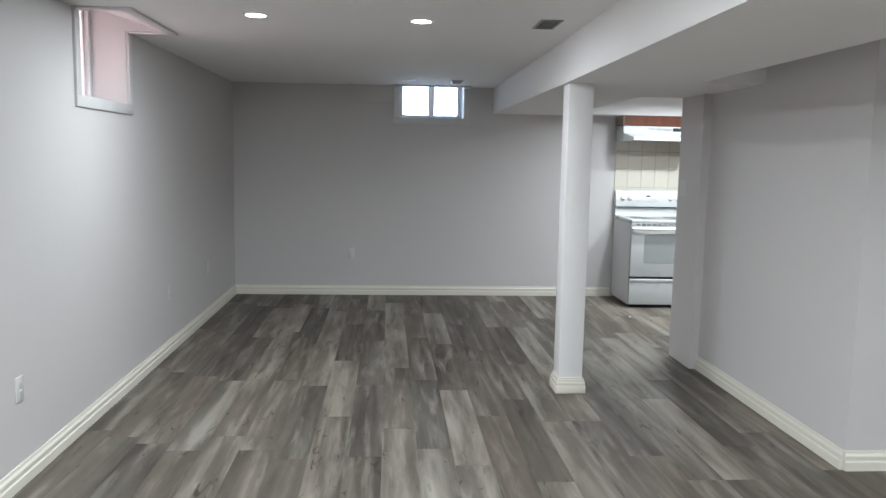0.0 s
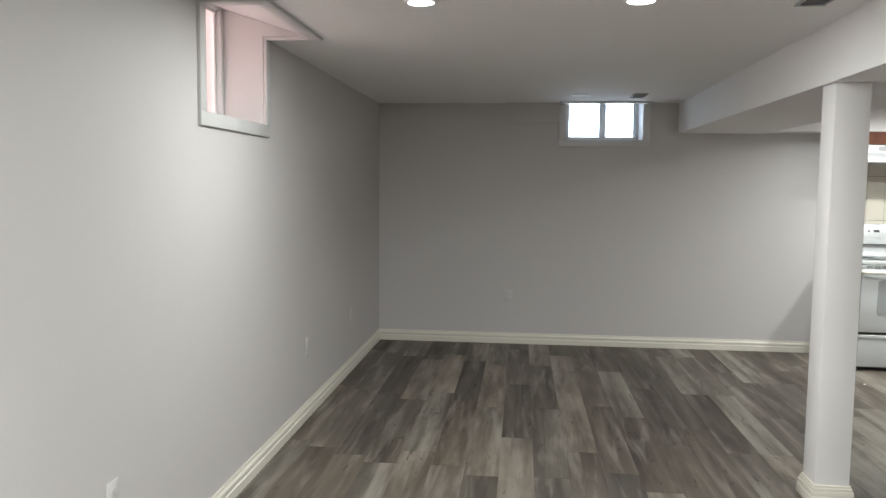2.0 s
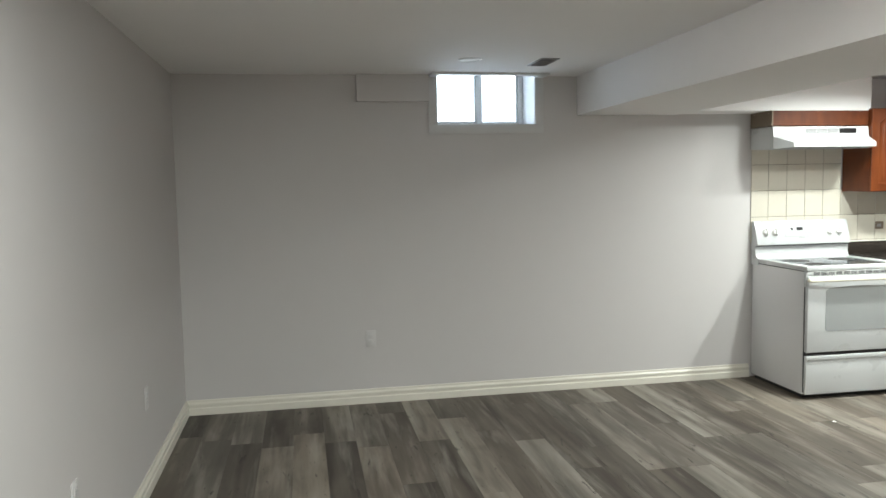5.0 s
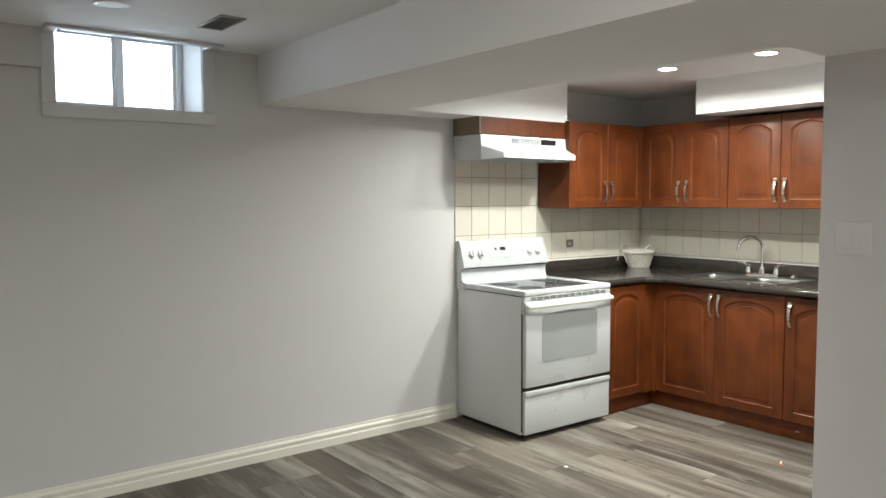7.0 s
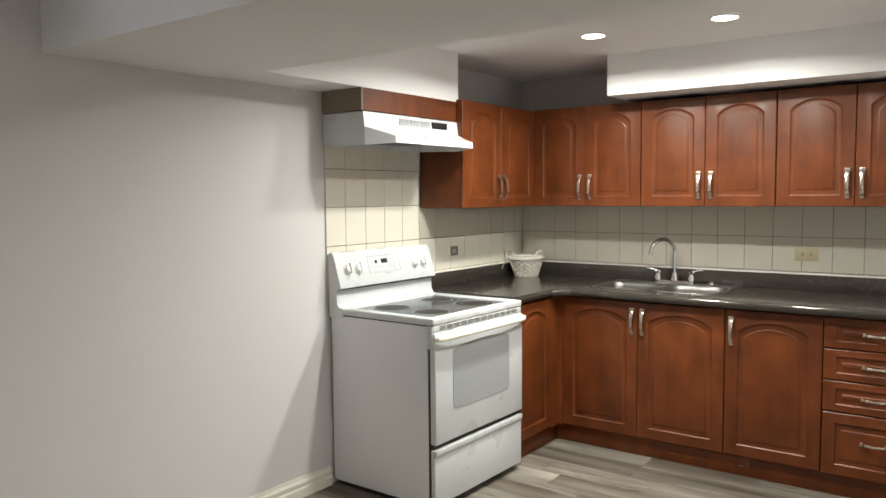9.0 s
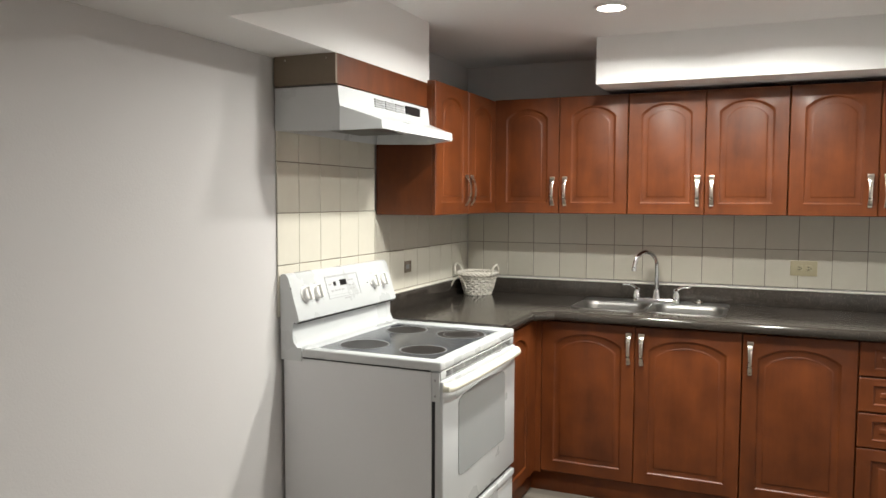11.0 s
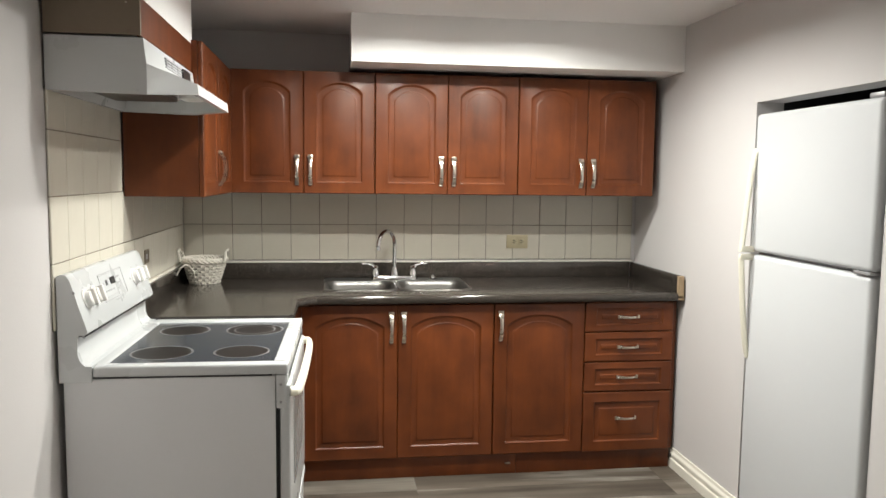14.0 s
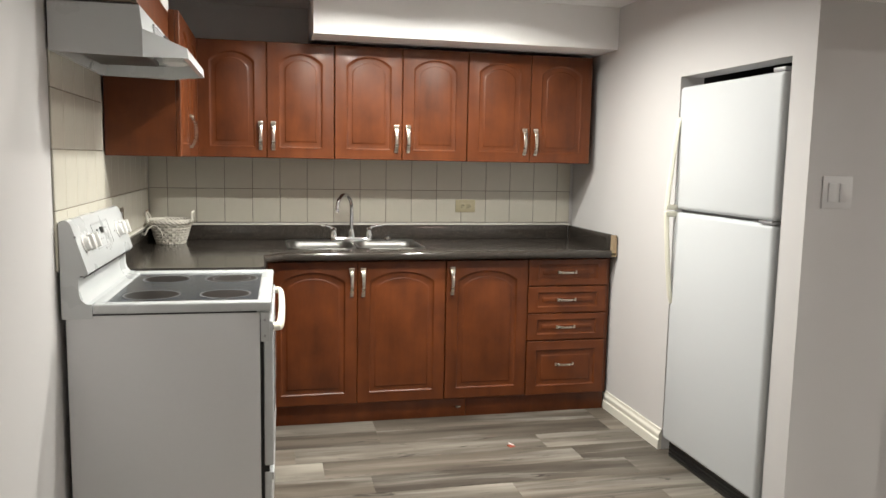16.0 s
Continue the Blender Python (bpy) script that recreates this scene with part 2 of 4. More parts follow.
def tube(bm, pts, r, n=10, flat=1.0):
    """A round bar along points; r may be a list. flat squeezes one side."""
    t = bmesh.new()
    pts = [Vector(p) for p in pts]
    rs = r if isinstance(r, (list, tuple)) else [r] * len(pts)
    rings, up = [], None
    for i, p in enumerate(pts):
        d = (pts[min(i + 1, len(pts) - 1)] - pts[max(i - 1, 0)]).normalized()
        if up is None:
            up = d.orthogonal().normalized()
        up = (up - d * up.dot(d)).normalized()
        side = d.cross(up)
        rings.append([t.verts.new(p + rs[i] * (math.cos(k * math.tau / n) * up + flat * math.sin(k * math.tau / n) * side)) for k in range(n)])
    for a, b in zip(rings, rings[1:]):
        for k in range(n):
            t.faces.new((a[k], a[(k + 1) % n], b[(k + 1) % n], b[k]))
    t.faces.new(rings[0][::-1]), t.faces.new(rings[-1])
    bmesh.ops.recalc_face_normals(t, faces=t.faces)
    merge(bm, t)


def make(name, bm, mat, parent=None, smooth=False, label="", category="", group="", kind="", m=None):
    me = bpy.data.meshes.new(name)
    bm.to_mesh(me)
    bm.free()
    for k in (mat if isinstance(mat, (list, tuple)) else [mat]):
        me.materials.append(k)
    if smooth:
        me.shade_smooth()
        me.set_sharp_from_angle(angle=radians(38))
    ob = new(name, me)
    if m:
        ob.matrix_basis = m
    if parent:
        ob.parent = parent
    return tagged(ob, label, category, group, kind)


def boxes(name, mat, rows, bevel=0.0, **kw):
    bm = bmesh.new()
    for r in rows:
        add_box(bm, *r, bevel=bevel)
    return make(name, bm, mat, smooth=bevel > 0, **kw)


def thing(name, m, label, category, group=""):
    ob = new(name)
    ob.empty_display_size = 0.1
    ob.matrix_basis = m
    return tagged(ob, label, category, group)


# ---- structure ----
WX, NY, EX, SY = -1.645, 8.46, 4.39, -2.2
KY, RX, CY = 5.91, 2.262, 3.7
CX = 2.2
TOP = 2.7
LW0, LW1, LSILL = 4.45, 5.208, 1.796
W = dict(kind="structure")
boxes("wall_west", M_WALL, [(WX - 0.36, WX, SY - 0.1, LW0 - 0.012, -0.1, TOP), (WX - 0.36, WX, LW1 + 0.012, NY, -0.1, TOP),
      (WX - 0.36, WX, LW0 - 0.012, LW1 + 0.012, -0.1, LSILL - 0.012), (WX - 0.36, WX, LW0 - 0.012, LW1 + 0.012, 2.56, TOP)],
      label="smooth grey painted basement wall", category="wall", **W)
boxes("wall_north", M_WALL, [(WX - 0.36, 0.08, NY + 0.001, NY + 0.36, -0.1, TOP), (0.798, EX, NY, NY + 0.36, -0.1, TOP),
      (0.08, 0.798, NY, NY + 0.36, -0.1, 1.9), (0.08, 0.798, NY, NY + 0.36, 2.45, TOP)], label="smooth grey painted end wall", category="wall", **W)
boxes("wall_east", M_WALL, [(EX, EX + 0.15, SY, NY + 0.36, -0.1, TOP)], label="grey painted kitchen wall behind cabinets", category="wall", **W)
# south end is unknown; this wall is added out of view to close the room
boxes("wall_south", M_WALL, [(WX - 0.46, EX + 0.15, SY - 0.15, SY, -0.1, TOP)], label="plain grey wall added out of view", category="wall", **W)
NX0, NX1, NZ = 2.33, 3.13, 1.805
bm = bmesh.new()
# the fridge wall, with the niche left open
add_box(bm, NX1, EX, KY - 0.12, KY, -0.1, TOP)
add_box(bm, NX0, NX1, KY - 0.12, KY, NZ, TOP)
make("wall_kitchen", bm, M_WALL, label="grey painted wall with a fridge niche", category="wall", **W)
bm = bmesh.new()
prism(bm, [(CX, KY + 0.013), (CX, 5.52), (RX, 5.52), (RX, CY), (RX + 0.06, CY), (RX + 0.066, KY + 0.013)],
      Matrix(((1, 0, 0, 0), (0, 0, 1, 0), (0, 1, 0, -0.1), (0, 0, 0, 1))), TOP + 0.1)
make("wall_partition", bm, M_WALL, label="grey painted partition with thickened end", category="wall", **W)
boxes("wall_stair", M_WALL, [(RX + 0.06, EX, CY, CY + 0.1, -0.1, TOP)], label="pale grey painted wall with a light switch", category="wall", **W)
# shade round the fridge is put into the lining's colour
boxes("niche_wall", M_SHADE, [(NX0 - 0.0015, NX0, 5.0, KY - 0.12, 0, 2.2), (NX1, NX1 + 0.02, 5.0, KY - 0.12, 0, 2.2), (NX0, NX1, 4.98, 5.0, 0, 2.2), (NX0, NX1, 5.0, KY - 0.12, 2.2, 2.22)],
      label="fridge niche lining coloured near-black for shade", category="wall", **W)
# ceilings with cut-outs before the two windows
C = CEIL
boxes("ceiling", M_CEIL, [(WX, WX + 0.26, SY, LW0 - 0.01, C, C + 0.1), (WX, WX + 0.26, LW1 + 0.01, NY, C, C + 0.1), (WX + 0.26, 0.08, SY, NY, C, C + 0.1),
      (0.08, 0.798, SY, 8.36, C, C + 0.1), (0.798, EX, SY, NY, C, C + 0.1)], label="white painted flat drywall ceiling", category="ceiling", **W)
# never seen; added to close the space above the ceiling
boxes("roof_slab", M_CEIL, [(WX - 0.4, EX + 0.2, SY - 0.2, NY + 0.4, TOP, TOP + 0.1)], label="unseen slab added over the ceiling", category="ceiling", **W)
# dropped beam and soffits
FLAT = Matrix(((1, 0, 0, 0), (0, 0, 1, 0), (0, 1, 0, 0), (0, 0, 0, 1)))
bm = bmesh.new()
prism(bm, [(0.94, SY), (1.085, 5.1), (1.1, NY), (1.862, NY), (1.845, 6.5), (1.85, 4.7), (1.76, SY)], Matrix.Translation((0, 0, BEAM)) @ FLAT, C - BEAM)
make("ceiling_beam", bm, M_CEIL, label="boxed-in white drywall ceiling beam", category="beam", **W)
boxes("soffit_partition", M_CEIL, [(1.842, RX, 4.77, KY, BEAM + 0.006, C)], label="white drywall soffit beside partition", category="soffit", **W)
boxes("soffit_north", M_CEIL, [(1.856, 3.24, 8.19, NY, 1.979, C)], label="white drywall soffit over range hood", category="soffit", **W)
boxes("soffit_east", M_CEIL, [(3.82, EX, KY, 7.568, 2.02, C)], label="white drywall soffit over kitchen cabinets", category="soffit", **W)
boxes("soffit_window", M_WALL, [(-0.46, 0.03, 8.41, NY, 2.065, C)], label="grey boxed pipe chase beside window", category="soffit", **W)


# window wells: casing on wall and ceiling, reveal, sloped top
def window_set(name, m, width, sill, drop, deep, cut, label, m_out):
    """Local: x along the wall, y into the wall, z up; the opening runs from x=0 to width."""
    root = tagged(new(name), label, "window", "", "structure")
    root.matrix_basis = m
    bm = bmesh.new()
    c = 0.062
    add_box(bm, -c, width + c, -0.016, 0, sill - c, sill, 0.003)
    add_box(bm, -c, 0, -0.016, 0, sill, C, 0.003)
    add_box(bm, width, width + c, -0.016, 0, sill, C, 0.003)
    add_box(bm, -c, 0, -cut - c, -0.016, C - 0.014, C, 0.003)
    add_box(bm, width, width + c, -cut - c, -0.016, C - 0.014, C, 0.003)
    add_box(bm, 0, width, -cut - c, -cut, C - 0.014, C, 0.003)
    make("casing", bm, M_CASING, root, True)
    bm = bmesh.new()
    for x0, x1 in ((-0.012, 0.002), (width - 0.002, width + 0.012)):
        add_box(bm, x0, x1, 0.001, deep, sill - 0.012, C + 0.3)
        add_box(bm, x0, x1, -cut, 0.001, C + 0.002, C + 0.3)
    add_box(bm, 0, width, 0, deep, sill - 0.014, sill + 0.002)
    prism(bm, [(-cut, C), (-cut - 0.02, C), (-cut - 0.02, C + 0.06), (deep, C + drop + 0.05), (deep, C + drop)], Matrix(((0, 1, 0, 0), (1, 0, 0, 0), (0, 0, 1, 0), (0, 0, 0, 1))), width)
    make("reveal", bm, M_CASING, root)
    h = C + drop
    d = deep - 0.05
    bm = bmesh.new()
    f = 0.03
    for r in ((0, width, d, deep, sill, sill + f), (0, width, d, deep, h - f, h), (0, f, d, deep, sill + f, h - f), (width - f, width, d, deep, sill + f, h - f),
              (width * 0.52 - 0.016, width * 0.52 + 0.016, d - 0.008, deep - 0.01, sill + f, h - f)):
        add_box(bm, *r, bevel=0.003)
    make("frame", bm, M_PVC, root, True)
    bm = bmesh.new()
    s = 0.016
    for a, b, y in ((f, width * 0.52 - 0.016, d + 0.006), (width * 0.52 + 0.016, width - f, d + 0.024)):
        for r in ((a, b, y, y + 0.016, sill + f, sill + f + s), (a, b, y, y + 0.016, h - f - s, h - f), (a, a + s, y, y + 0.016, sill + f + s, h - f - s), (b - s, b, y, y + 0.016, sill + f + s, h - f - s)):
            add_box(bm, *r, bevel=0.002)
    add_box(bm, width * 0.52 - 0.026, width * 0.52 - 0.014, d - 0.022, d - 0.006, sill + 0.13, sill + 0.19, 0.003)
    make("sash", bm, M_PVC, root, True)
    for a, b, y in ((f + s, width * 0.52 - 0.016 - s, d + 0.012), (width * 0.52 + 0.016 + s, width - f - s, d + 0.03)):
        bm = bmesh.new()
        add_box(bm, a, b, y, y + 0.004, sill + f + s, h - f - s)
        make("pane", bm, M_GLASS, root).visible_shadow = False
    # flat glowing plane stands in for the light outside
    bm = bmesh.new()
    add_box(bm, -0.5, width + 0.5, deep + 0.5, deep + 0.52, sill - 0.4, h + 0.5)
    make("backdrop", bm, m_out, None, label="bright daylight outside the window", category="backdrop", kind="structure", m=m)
    return root


window_set("window_1", pose(0.092, NY, 0), 0.694, 1.912, 0.1, 0.34, 0.1, "white sliding basement window with daylight outside", M_DAY)
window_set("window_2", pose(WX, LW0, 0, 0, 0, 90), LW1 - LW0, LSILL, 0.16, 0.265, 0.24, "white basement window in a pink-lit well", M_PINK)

# baseboards: stepped profile
BASE = [(0, 0), (0.02, 0), (0.02, 0.043), (0.018, 0.047), (0.0135, 0.049), (0.0135, 0.06), (0.0165, 0.064), (0.0165, 0.074), (0.0145, 0.078), (0.0085, 0.086), (0.0065, 0.1), (0, 0.1)]


def baseboard(m, length):
    bm = bmesh.new()
    prism(bm, BASE, Matrix(), length)
    make("baseboard", bm, M_TRIM, label="cream painted stepped wooden baseboard", category="baseboard", kind="structure", m=m)


baseboard(pose(WX, SY, 0), NY - SY)
baseboard(pose(WX, NY, 0, 0, 0, -90), 2.46 - WX)
baseboard(pose(EX, KY, 0, 0, 0, 90), 0.0 + EX - NX1)
baseboard(pose(RX, 5.52, 0, 0, 0, 180), 5.52 - CY)
baseboard(pose(EX, CY, 0, 0, 0, 90) @ pose(0, 0, 0, 0, 0, 180) @ pose(0, -(EX - RX), 0), EX - RX)

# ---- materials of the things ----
# same white enamel twice: darkened against near lamps, lightened for the dimmer side
M_ENAMEL_TONED_DOWN = material("white_enamel_toned_down", (0.56, 0.575, 0.58), 0.28, vary=0.02, scale=5, fine=30, coat=0.2)
M_ENAMEL_SIDE_LIFTED = material("white_enamel_side_lifted", (0.69, 0.69, 0.7), 0.42, vary=0.03, scale=4, fine=60, bump=0.04, bump_scale=300)
M_CREAM = material("aged_cream_plastic", (0.74, 0.71, 0.6), 0.35, vary=0.04)
M_CERAMIC = material("black_ceramic_glass", (0.04, 0.046, 0.056), 0.16, vary=0.15, scale=5, fine=200, spec=0.6)
M_RING = material("grey_burner_print", (0.16, 0.16, 0.165), 0.3, vary=0.2, fine=300)
M_RINGD = material("dark_burner_disc", (0.017, 0.015, 0.014), 0.4, vary=0.3, fine=150, spec=0.25)
M_OVENGLASS = material("grey_oven_window", (0.33, 0.345, 0.345), 0.2, vary=0.03)
M_STEEL = material("brushed_steel", (0.2, 0.195, 0.185), 0.42, 1.0, vary=0.06, scale=12, fine=160)
M_CHROME = material("polished_chrome", (0.75, 0.75, 0.76), 0.09, 1.0, vary=0.02)
M_NICKEL = material("satin_nickel", (0.62, 0.57, 0.5), 0.28, 1.0, vary=0.06, scale=30, fine=120)
M_COUNTER = material("dark_speckled_laminate", (0.032, 0.0265, 0.0225), 0.115, vary=0.6, scale=24, fine=210, bump=0.03, bump_scale=240)
M_CHIP = material("raw_particle_board", (0.32, 0.23, 0.14), 0.8, vary=0.25, scale=60, fine=260, bump=0.2, bump_scale=300)
M_RAWSIDE = material("unfinished_brown_board", (0.2, 0.155, 0.11), 0.65, vary=0.12, scale=5, fine=60)
M_TILE = material("cream_glazed_tile", (0.63, 0.595, 0.51), 0.22, vary=0.05, scale=6, fine=30, bump=0.06, bump_scale=30)
M_GROUT = material("brown_grout", (0.2, 0.17, 0.135), 0.9, vary=0.2, fine=150)
M_CAULK = material("white_caulk", (0.75, 0.72, 0.65), 0.5)
M_WICKER = material("white_wicker", (0.6, 0.565, 0.5), 0.7, vary=0.18, scale=30, fine=200, bump=0.4, bump_scale=400)
M_BEIGE = material("beige_outlet_plastic", (0.5, 0.44, 0.29), 0.4)
# real black plastic, and the shade in the range's gaps
M_BLACK = material("black_plastic_and_shade", (0.012, 0.012, 0.013), 0.3)
M_PRINT = material("grey_print", (0.4, 0.4, 0.41), 0.5)
M_RED = material("red_plastic_scrap", (0.4, 0.09, 0.05), 0.5)
M_FRIDGE = material("white_fridge_enamel", (0.56, 0.575, 0.59), 0.4, vary=0.015, scale=4, fine=40, bump=0.08, bump_scale=420)


def speckle(mat, scale, low, high, color):
    """Small flecks of another colour over what the material has."""
    nt = mat.node_tree
    b = nt.nodes["Principled BSDF"]
    was = b.inputs["Base Color"].links[0].from_socket
    tc, n, mr, mix = nt.nodes.new("ShaderNodeTexCoord"), nt.nodes.new("ShaderNodeTexNoise"), nt.nodes.new("ShaderNodeMapRange"), nt.nodes.new("ShaderNodeMix")
    n.inputs["Scale"].default_value, n.inputs["Detail"].default_value = scale, 1
    mr.inputs["From Min"].default_value, mr.inputs["From Max"].default_value = low, high
    mix.data_type = "RGBA"
    mix.inputs["B"].default_value = (*color, 1)
    nt.links.new(tc.outputs["Object"], n.inputs["Vector"])
    nt.links.new(n.outputs["Fac"], mr.inputs["Value"])
    nt.links.new(mr.outputs["Result"], mix.inputs["Factor"])
    nt.links.new(was, mix.inputs["A"])
    nt.links.new(mix.outputs["Result"], b.inputs["Base Color"])


speckle(M_COUNTER, 260, 0.6, 0.72, (0.11, 0.094, 0.078))
speckle(M_COUNTER, 170, 0.64, 0.74, (0.004, 0.004, 0.004))


# ---- column ----
col = thing("support_column", pose(1.182, 5.036, 0), "square white painted column with moulded base", "column")
bm = bmesh.new()
add_box(bm, -0.078, 0.078, -0.078, 0.078, 0.1, BEAM, 0.004)
make("shaft", bm, M_CEIL, col, True)
bm = bmesh.new()
for a, z0, z1 in ((0.099, 0, 0.05), (0.095, 0.05, 0.075), (0.09, 0.075, 0.09), (0.085, 0.09, 0.102)):
    add_box(bm, -a, a, -a, a, z0, z1, 0.003)
make("base_moulding", bm, M_TRIM, col, True)


# ---- doors with raised panels ----
def panel_front(w, h, arch=0.0, rail=0.056, side=0.062, thick=0.018):
    """A cabinet front in the xz plane, facing -y, origin at its lower corner. arch: rise of the panel's curved top."""
    bm = bmesh.new()
    n = 14
    s = min(1.0, (min(w - 2 * side, h - 2 * rail) / 2 - 0.016) / 0.027)

    def loop(ins, y):
        x0, x1, z0, zt = side + ins, w - side - ins, rail + ins, h - rail - ins
        pts = [(x0, y, z0), (x1, y, z0)]
        for k in range(n + 1):
            u = 1 - 2 * k / n
            f = (math.sqrt(1 - 0.72 * u * u) - math.sqrt(0.28)) / (1 - math.sqrt(0.28))
            pts.append(((x0 + x1) / 2 + u * (x1 - x0) / 2, y, zt - arch + arch * f))
        return [bm.verts.new(p) for p in pts]

    def rim(d, y):
        pts = [(d, y, d), (w - d, y, d)] + [(w - d - (w - 2 * d) * k / n, y, h - d) for k in range(n + 1)]
        return [bm.verts.new(p) for p in pts]

    rings = [rim(0, thick), rim(0, 0.003), rim(0.003, 0), loop(-0.006, 0), loop(-0.004, -0.001), loop(-0.001, -0.001), loop(0.002, 0.0008), loop(0.006, 0.006), loop(0.009, 0.0066)]
    rings += [loop(0.009 + 0.019 * s, 0.0034), loop(0.009 + 0.021 * s, 0.0032), loop(0.009 + 0.0235 * s, 0.0006), loop(0.009 + 0.027 * s, 0)]
    m = len(rings[0])
    for a, b in zip(rings, rings[1:]):
        for k in range(m):
            bm.faces.new((a[k], a[(k + 1) % m], b[(k + 1) % m], b[k]))
    bm.faces.new(rings[-1])
    bm.faces.new(rings[0][::-1])
    bmesh.ops.recalc_face_normals(bm, faces=bm.faces)
    return bm


def pull(length, k0=1.0):
    """A flat bow handle along z, standing off towards -y, flared at its upper end."""
    bm = bmesh.new()
    rings, n = [], 14
    for k in range(n + 1):
        u = k / n
        out = 0.004 + 0.026 * math.sin(math.pi * u) ** 0.6
        w = k0 * (0.0068 + 0.007 * u ** 4 + 0.003 * (1 - u) ** 3)
        z = (u - 0.5) * length
        th = 0.006
        rings.append([bm.verts.new(p) for p in ((-w, -out + th, z), (-w, -out + 0.0015, z), (-w + 0.0025, -out, z), (w - 0.0025, -out, z), (w, -out + 0.0015, z), (w, -out + th, z))])
    for a, b in zip(rings, rings[1:]):
        for k in range(6):
            bm.faces.new((a[k], a[(k + 1) % 6], b[(k + 1) % 6], b[k]))
    bm.faces.new(rings[0]), bm.faces.new(rings[-1])
    bmesh.ops.recalc_face_normals(bm, faces=bm.faces)
    add_box(bm, -0.0135 * k0, 0.0135 * k0, -0.012, 0, length / 2 - 0.006, length / 2 + 0.008, 0.003)
    add_box(bm, -0.009, 0.009, -0.008, 0, -length / 2 - 0.005, -length / 2 + 0.005, 0.0025)
    return bm


def pull_part(parent, m, length=0.14, k0=1.0):
    return make("handle", pull(length, k0), M_NICKEL, parent, True, "satin nickel bow handle", m=m)


def cabinet(name, m, w, h, d, z0, fronts, label, category, group):
    """A unit whose front lies at y=0 and faces -y. fronts: x, z, width, height, arch, handle x, handle z, kind."""
    root = thing(name, m, label, category, group)
    bm = bmesh.new()
    add_box(bm, 0.0008, w - 0.0008, 0.02, d, z0, z0 + h, 0.0015, 1)
    make("body", bm, M_CHERRY, root, True)
    for x, z, fw, fh, arch, hx, hz, what in fronts:
        if what == "drawer":
            fr = make("drawer_front", panel_front(fw, fh, 0, 0.032 if fh < 0.2 else 0.05, 0.055), M_CHERRY, root, True, m=pose(x, 0, z))
            pull_part(fr, pose(hx - x, 0, hz - z, 0, -90), 0.1, 0.62)
        else:
            fr = make("door", panel_front(fw, fh, arch), M_CHERRY, root, True, m=pose(x, 0, z))
            if hx is not None:
                pull_part(fr, pose(hx - x, 0, hz - z))
    return root


G = 0.0015
UZ, UH = 1.392, 0.6


def upper(w, h):
    a = w / 2
    return [(G, UZ, a - 2 * G, h - 0.002, 0.05, a - 0.033, UZ + 0.115, "door"), (a + G, UZ, a - 2 * G, h - 0.002, 0.05, a + 0.033, UZ + 0.115, "door")]


UL = "cherry wood wall cabinet with two arched doors"
cabinet("wall_cabinet", pose(3.22, 8.148, 0), 0.798, UH, 0.3, UZ, upper(0.798, UH), UL + " beside range hood", "cabinet", "kitchen wall cabinets")
cabinet("wall_cabinet", pose(4.02, 8.154, 0, 0, 0, -90), 0.708, 0.606, 0.36, UZ, upper(0.708, 0.606), UL, "cabinet", "kitchen wall cabinets")
cabinet("wall_cabinet", pose(4.02, 7.444, 0, 0, 0, -90), 0.738, 0.606, 0.36, UZ, upper(0.738, 0.606), UL, "cabinet", "kitchen wall cabinets")
cabinet("wall_cabinet", pose(4.02, 6.704, 0, 0, 0, -90), 0.738, 0.606, 0.36, UZ, upper(0.738, 0.606), UL, "cabinet", "kitchen wall cabinets")

BZ, BH = 0.11, 0.757
cabinet("base_cabinet", pose(3.745, 7.803, 0, 0, 0, -90), 0.928, 0.768, 0.6, 0.1,
        [(G, BZ, 0.456 - 2 * G, BH, 0.052, 0.456 - 0.03, 0.757, "door"), (0.456 + G, BZ, 0.472 - 2 * G, BH, 0.052, 0.456 + 0.03, 0.757, "door")],
        "cherry wood sink base cabinet with two arched doors", "cabinet", "kitchen base cabinets")
cabinet("base_cabinet", pose(3.745, 6.873, 0, 0, 0, -90), 0.46, 0.768, 0.6, 0.1,
        [(G, BZ, 0.46 - 2 * G, BH, 0.052, 0.032, 0.757, "door")], "cherry wood base cabinet with one arched door", "cabinet", "kitchen base cabinets")
DR = [(0.723, 0.146), (0.57, 0.146), (0.417, 0.146), (0.106, 0.304)]
cabinet("drawer_cabinet", pose(3.745, 6.411, 0, 0, 0, -90), 0.486, 0.768, 0.6, 0.1,
        [(G, z, 0.46, h, 0, 0.225, z + h / 2 + (0.02 if h > 0.2 else 0), "drawer") for z, h in DR],
        "cherry wood cabinet with four raised-panel drawers", "cabinet", "kitchen base cabinets")
corner = cabinet("base_cabinet", pose(3.225, 7.828, 0), 0.537, 0.768, 0.59, 0.1,
        [(0.02, BZ, 0.405, BH, 0.052, None, 0, "door")], "cherry wood corner base cabinet with arched door", "cabinet", "kitchen base cabinets")
bm = bmesh.new()
add_box(bm, 0.429, 0.582, 0.004, 0.019, 0.1, 0.868, 0.001)
add_box(bm, 0.521, 0.567, -0.0245, 0.004, 0.1, 0.868, 0.001)
make("corner_stile", bm, M_CHERRY, corner)
for r in ((3.774, 3.789, 6.745, 7.859, 0, 0.0995), (3.772, 3.787, 5.935, 6.743, 0, 0.0995), (3.226, 3.774, 7.86, 7.875, 0, 0.0995)):
    boxes("plinth", M_CHERRY, [r], 0.001, label="dark cherry wood plinth under base cabinets", category="plinth", group="cabinet plinths")
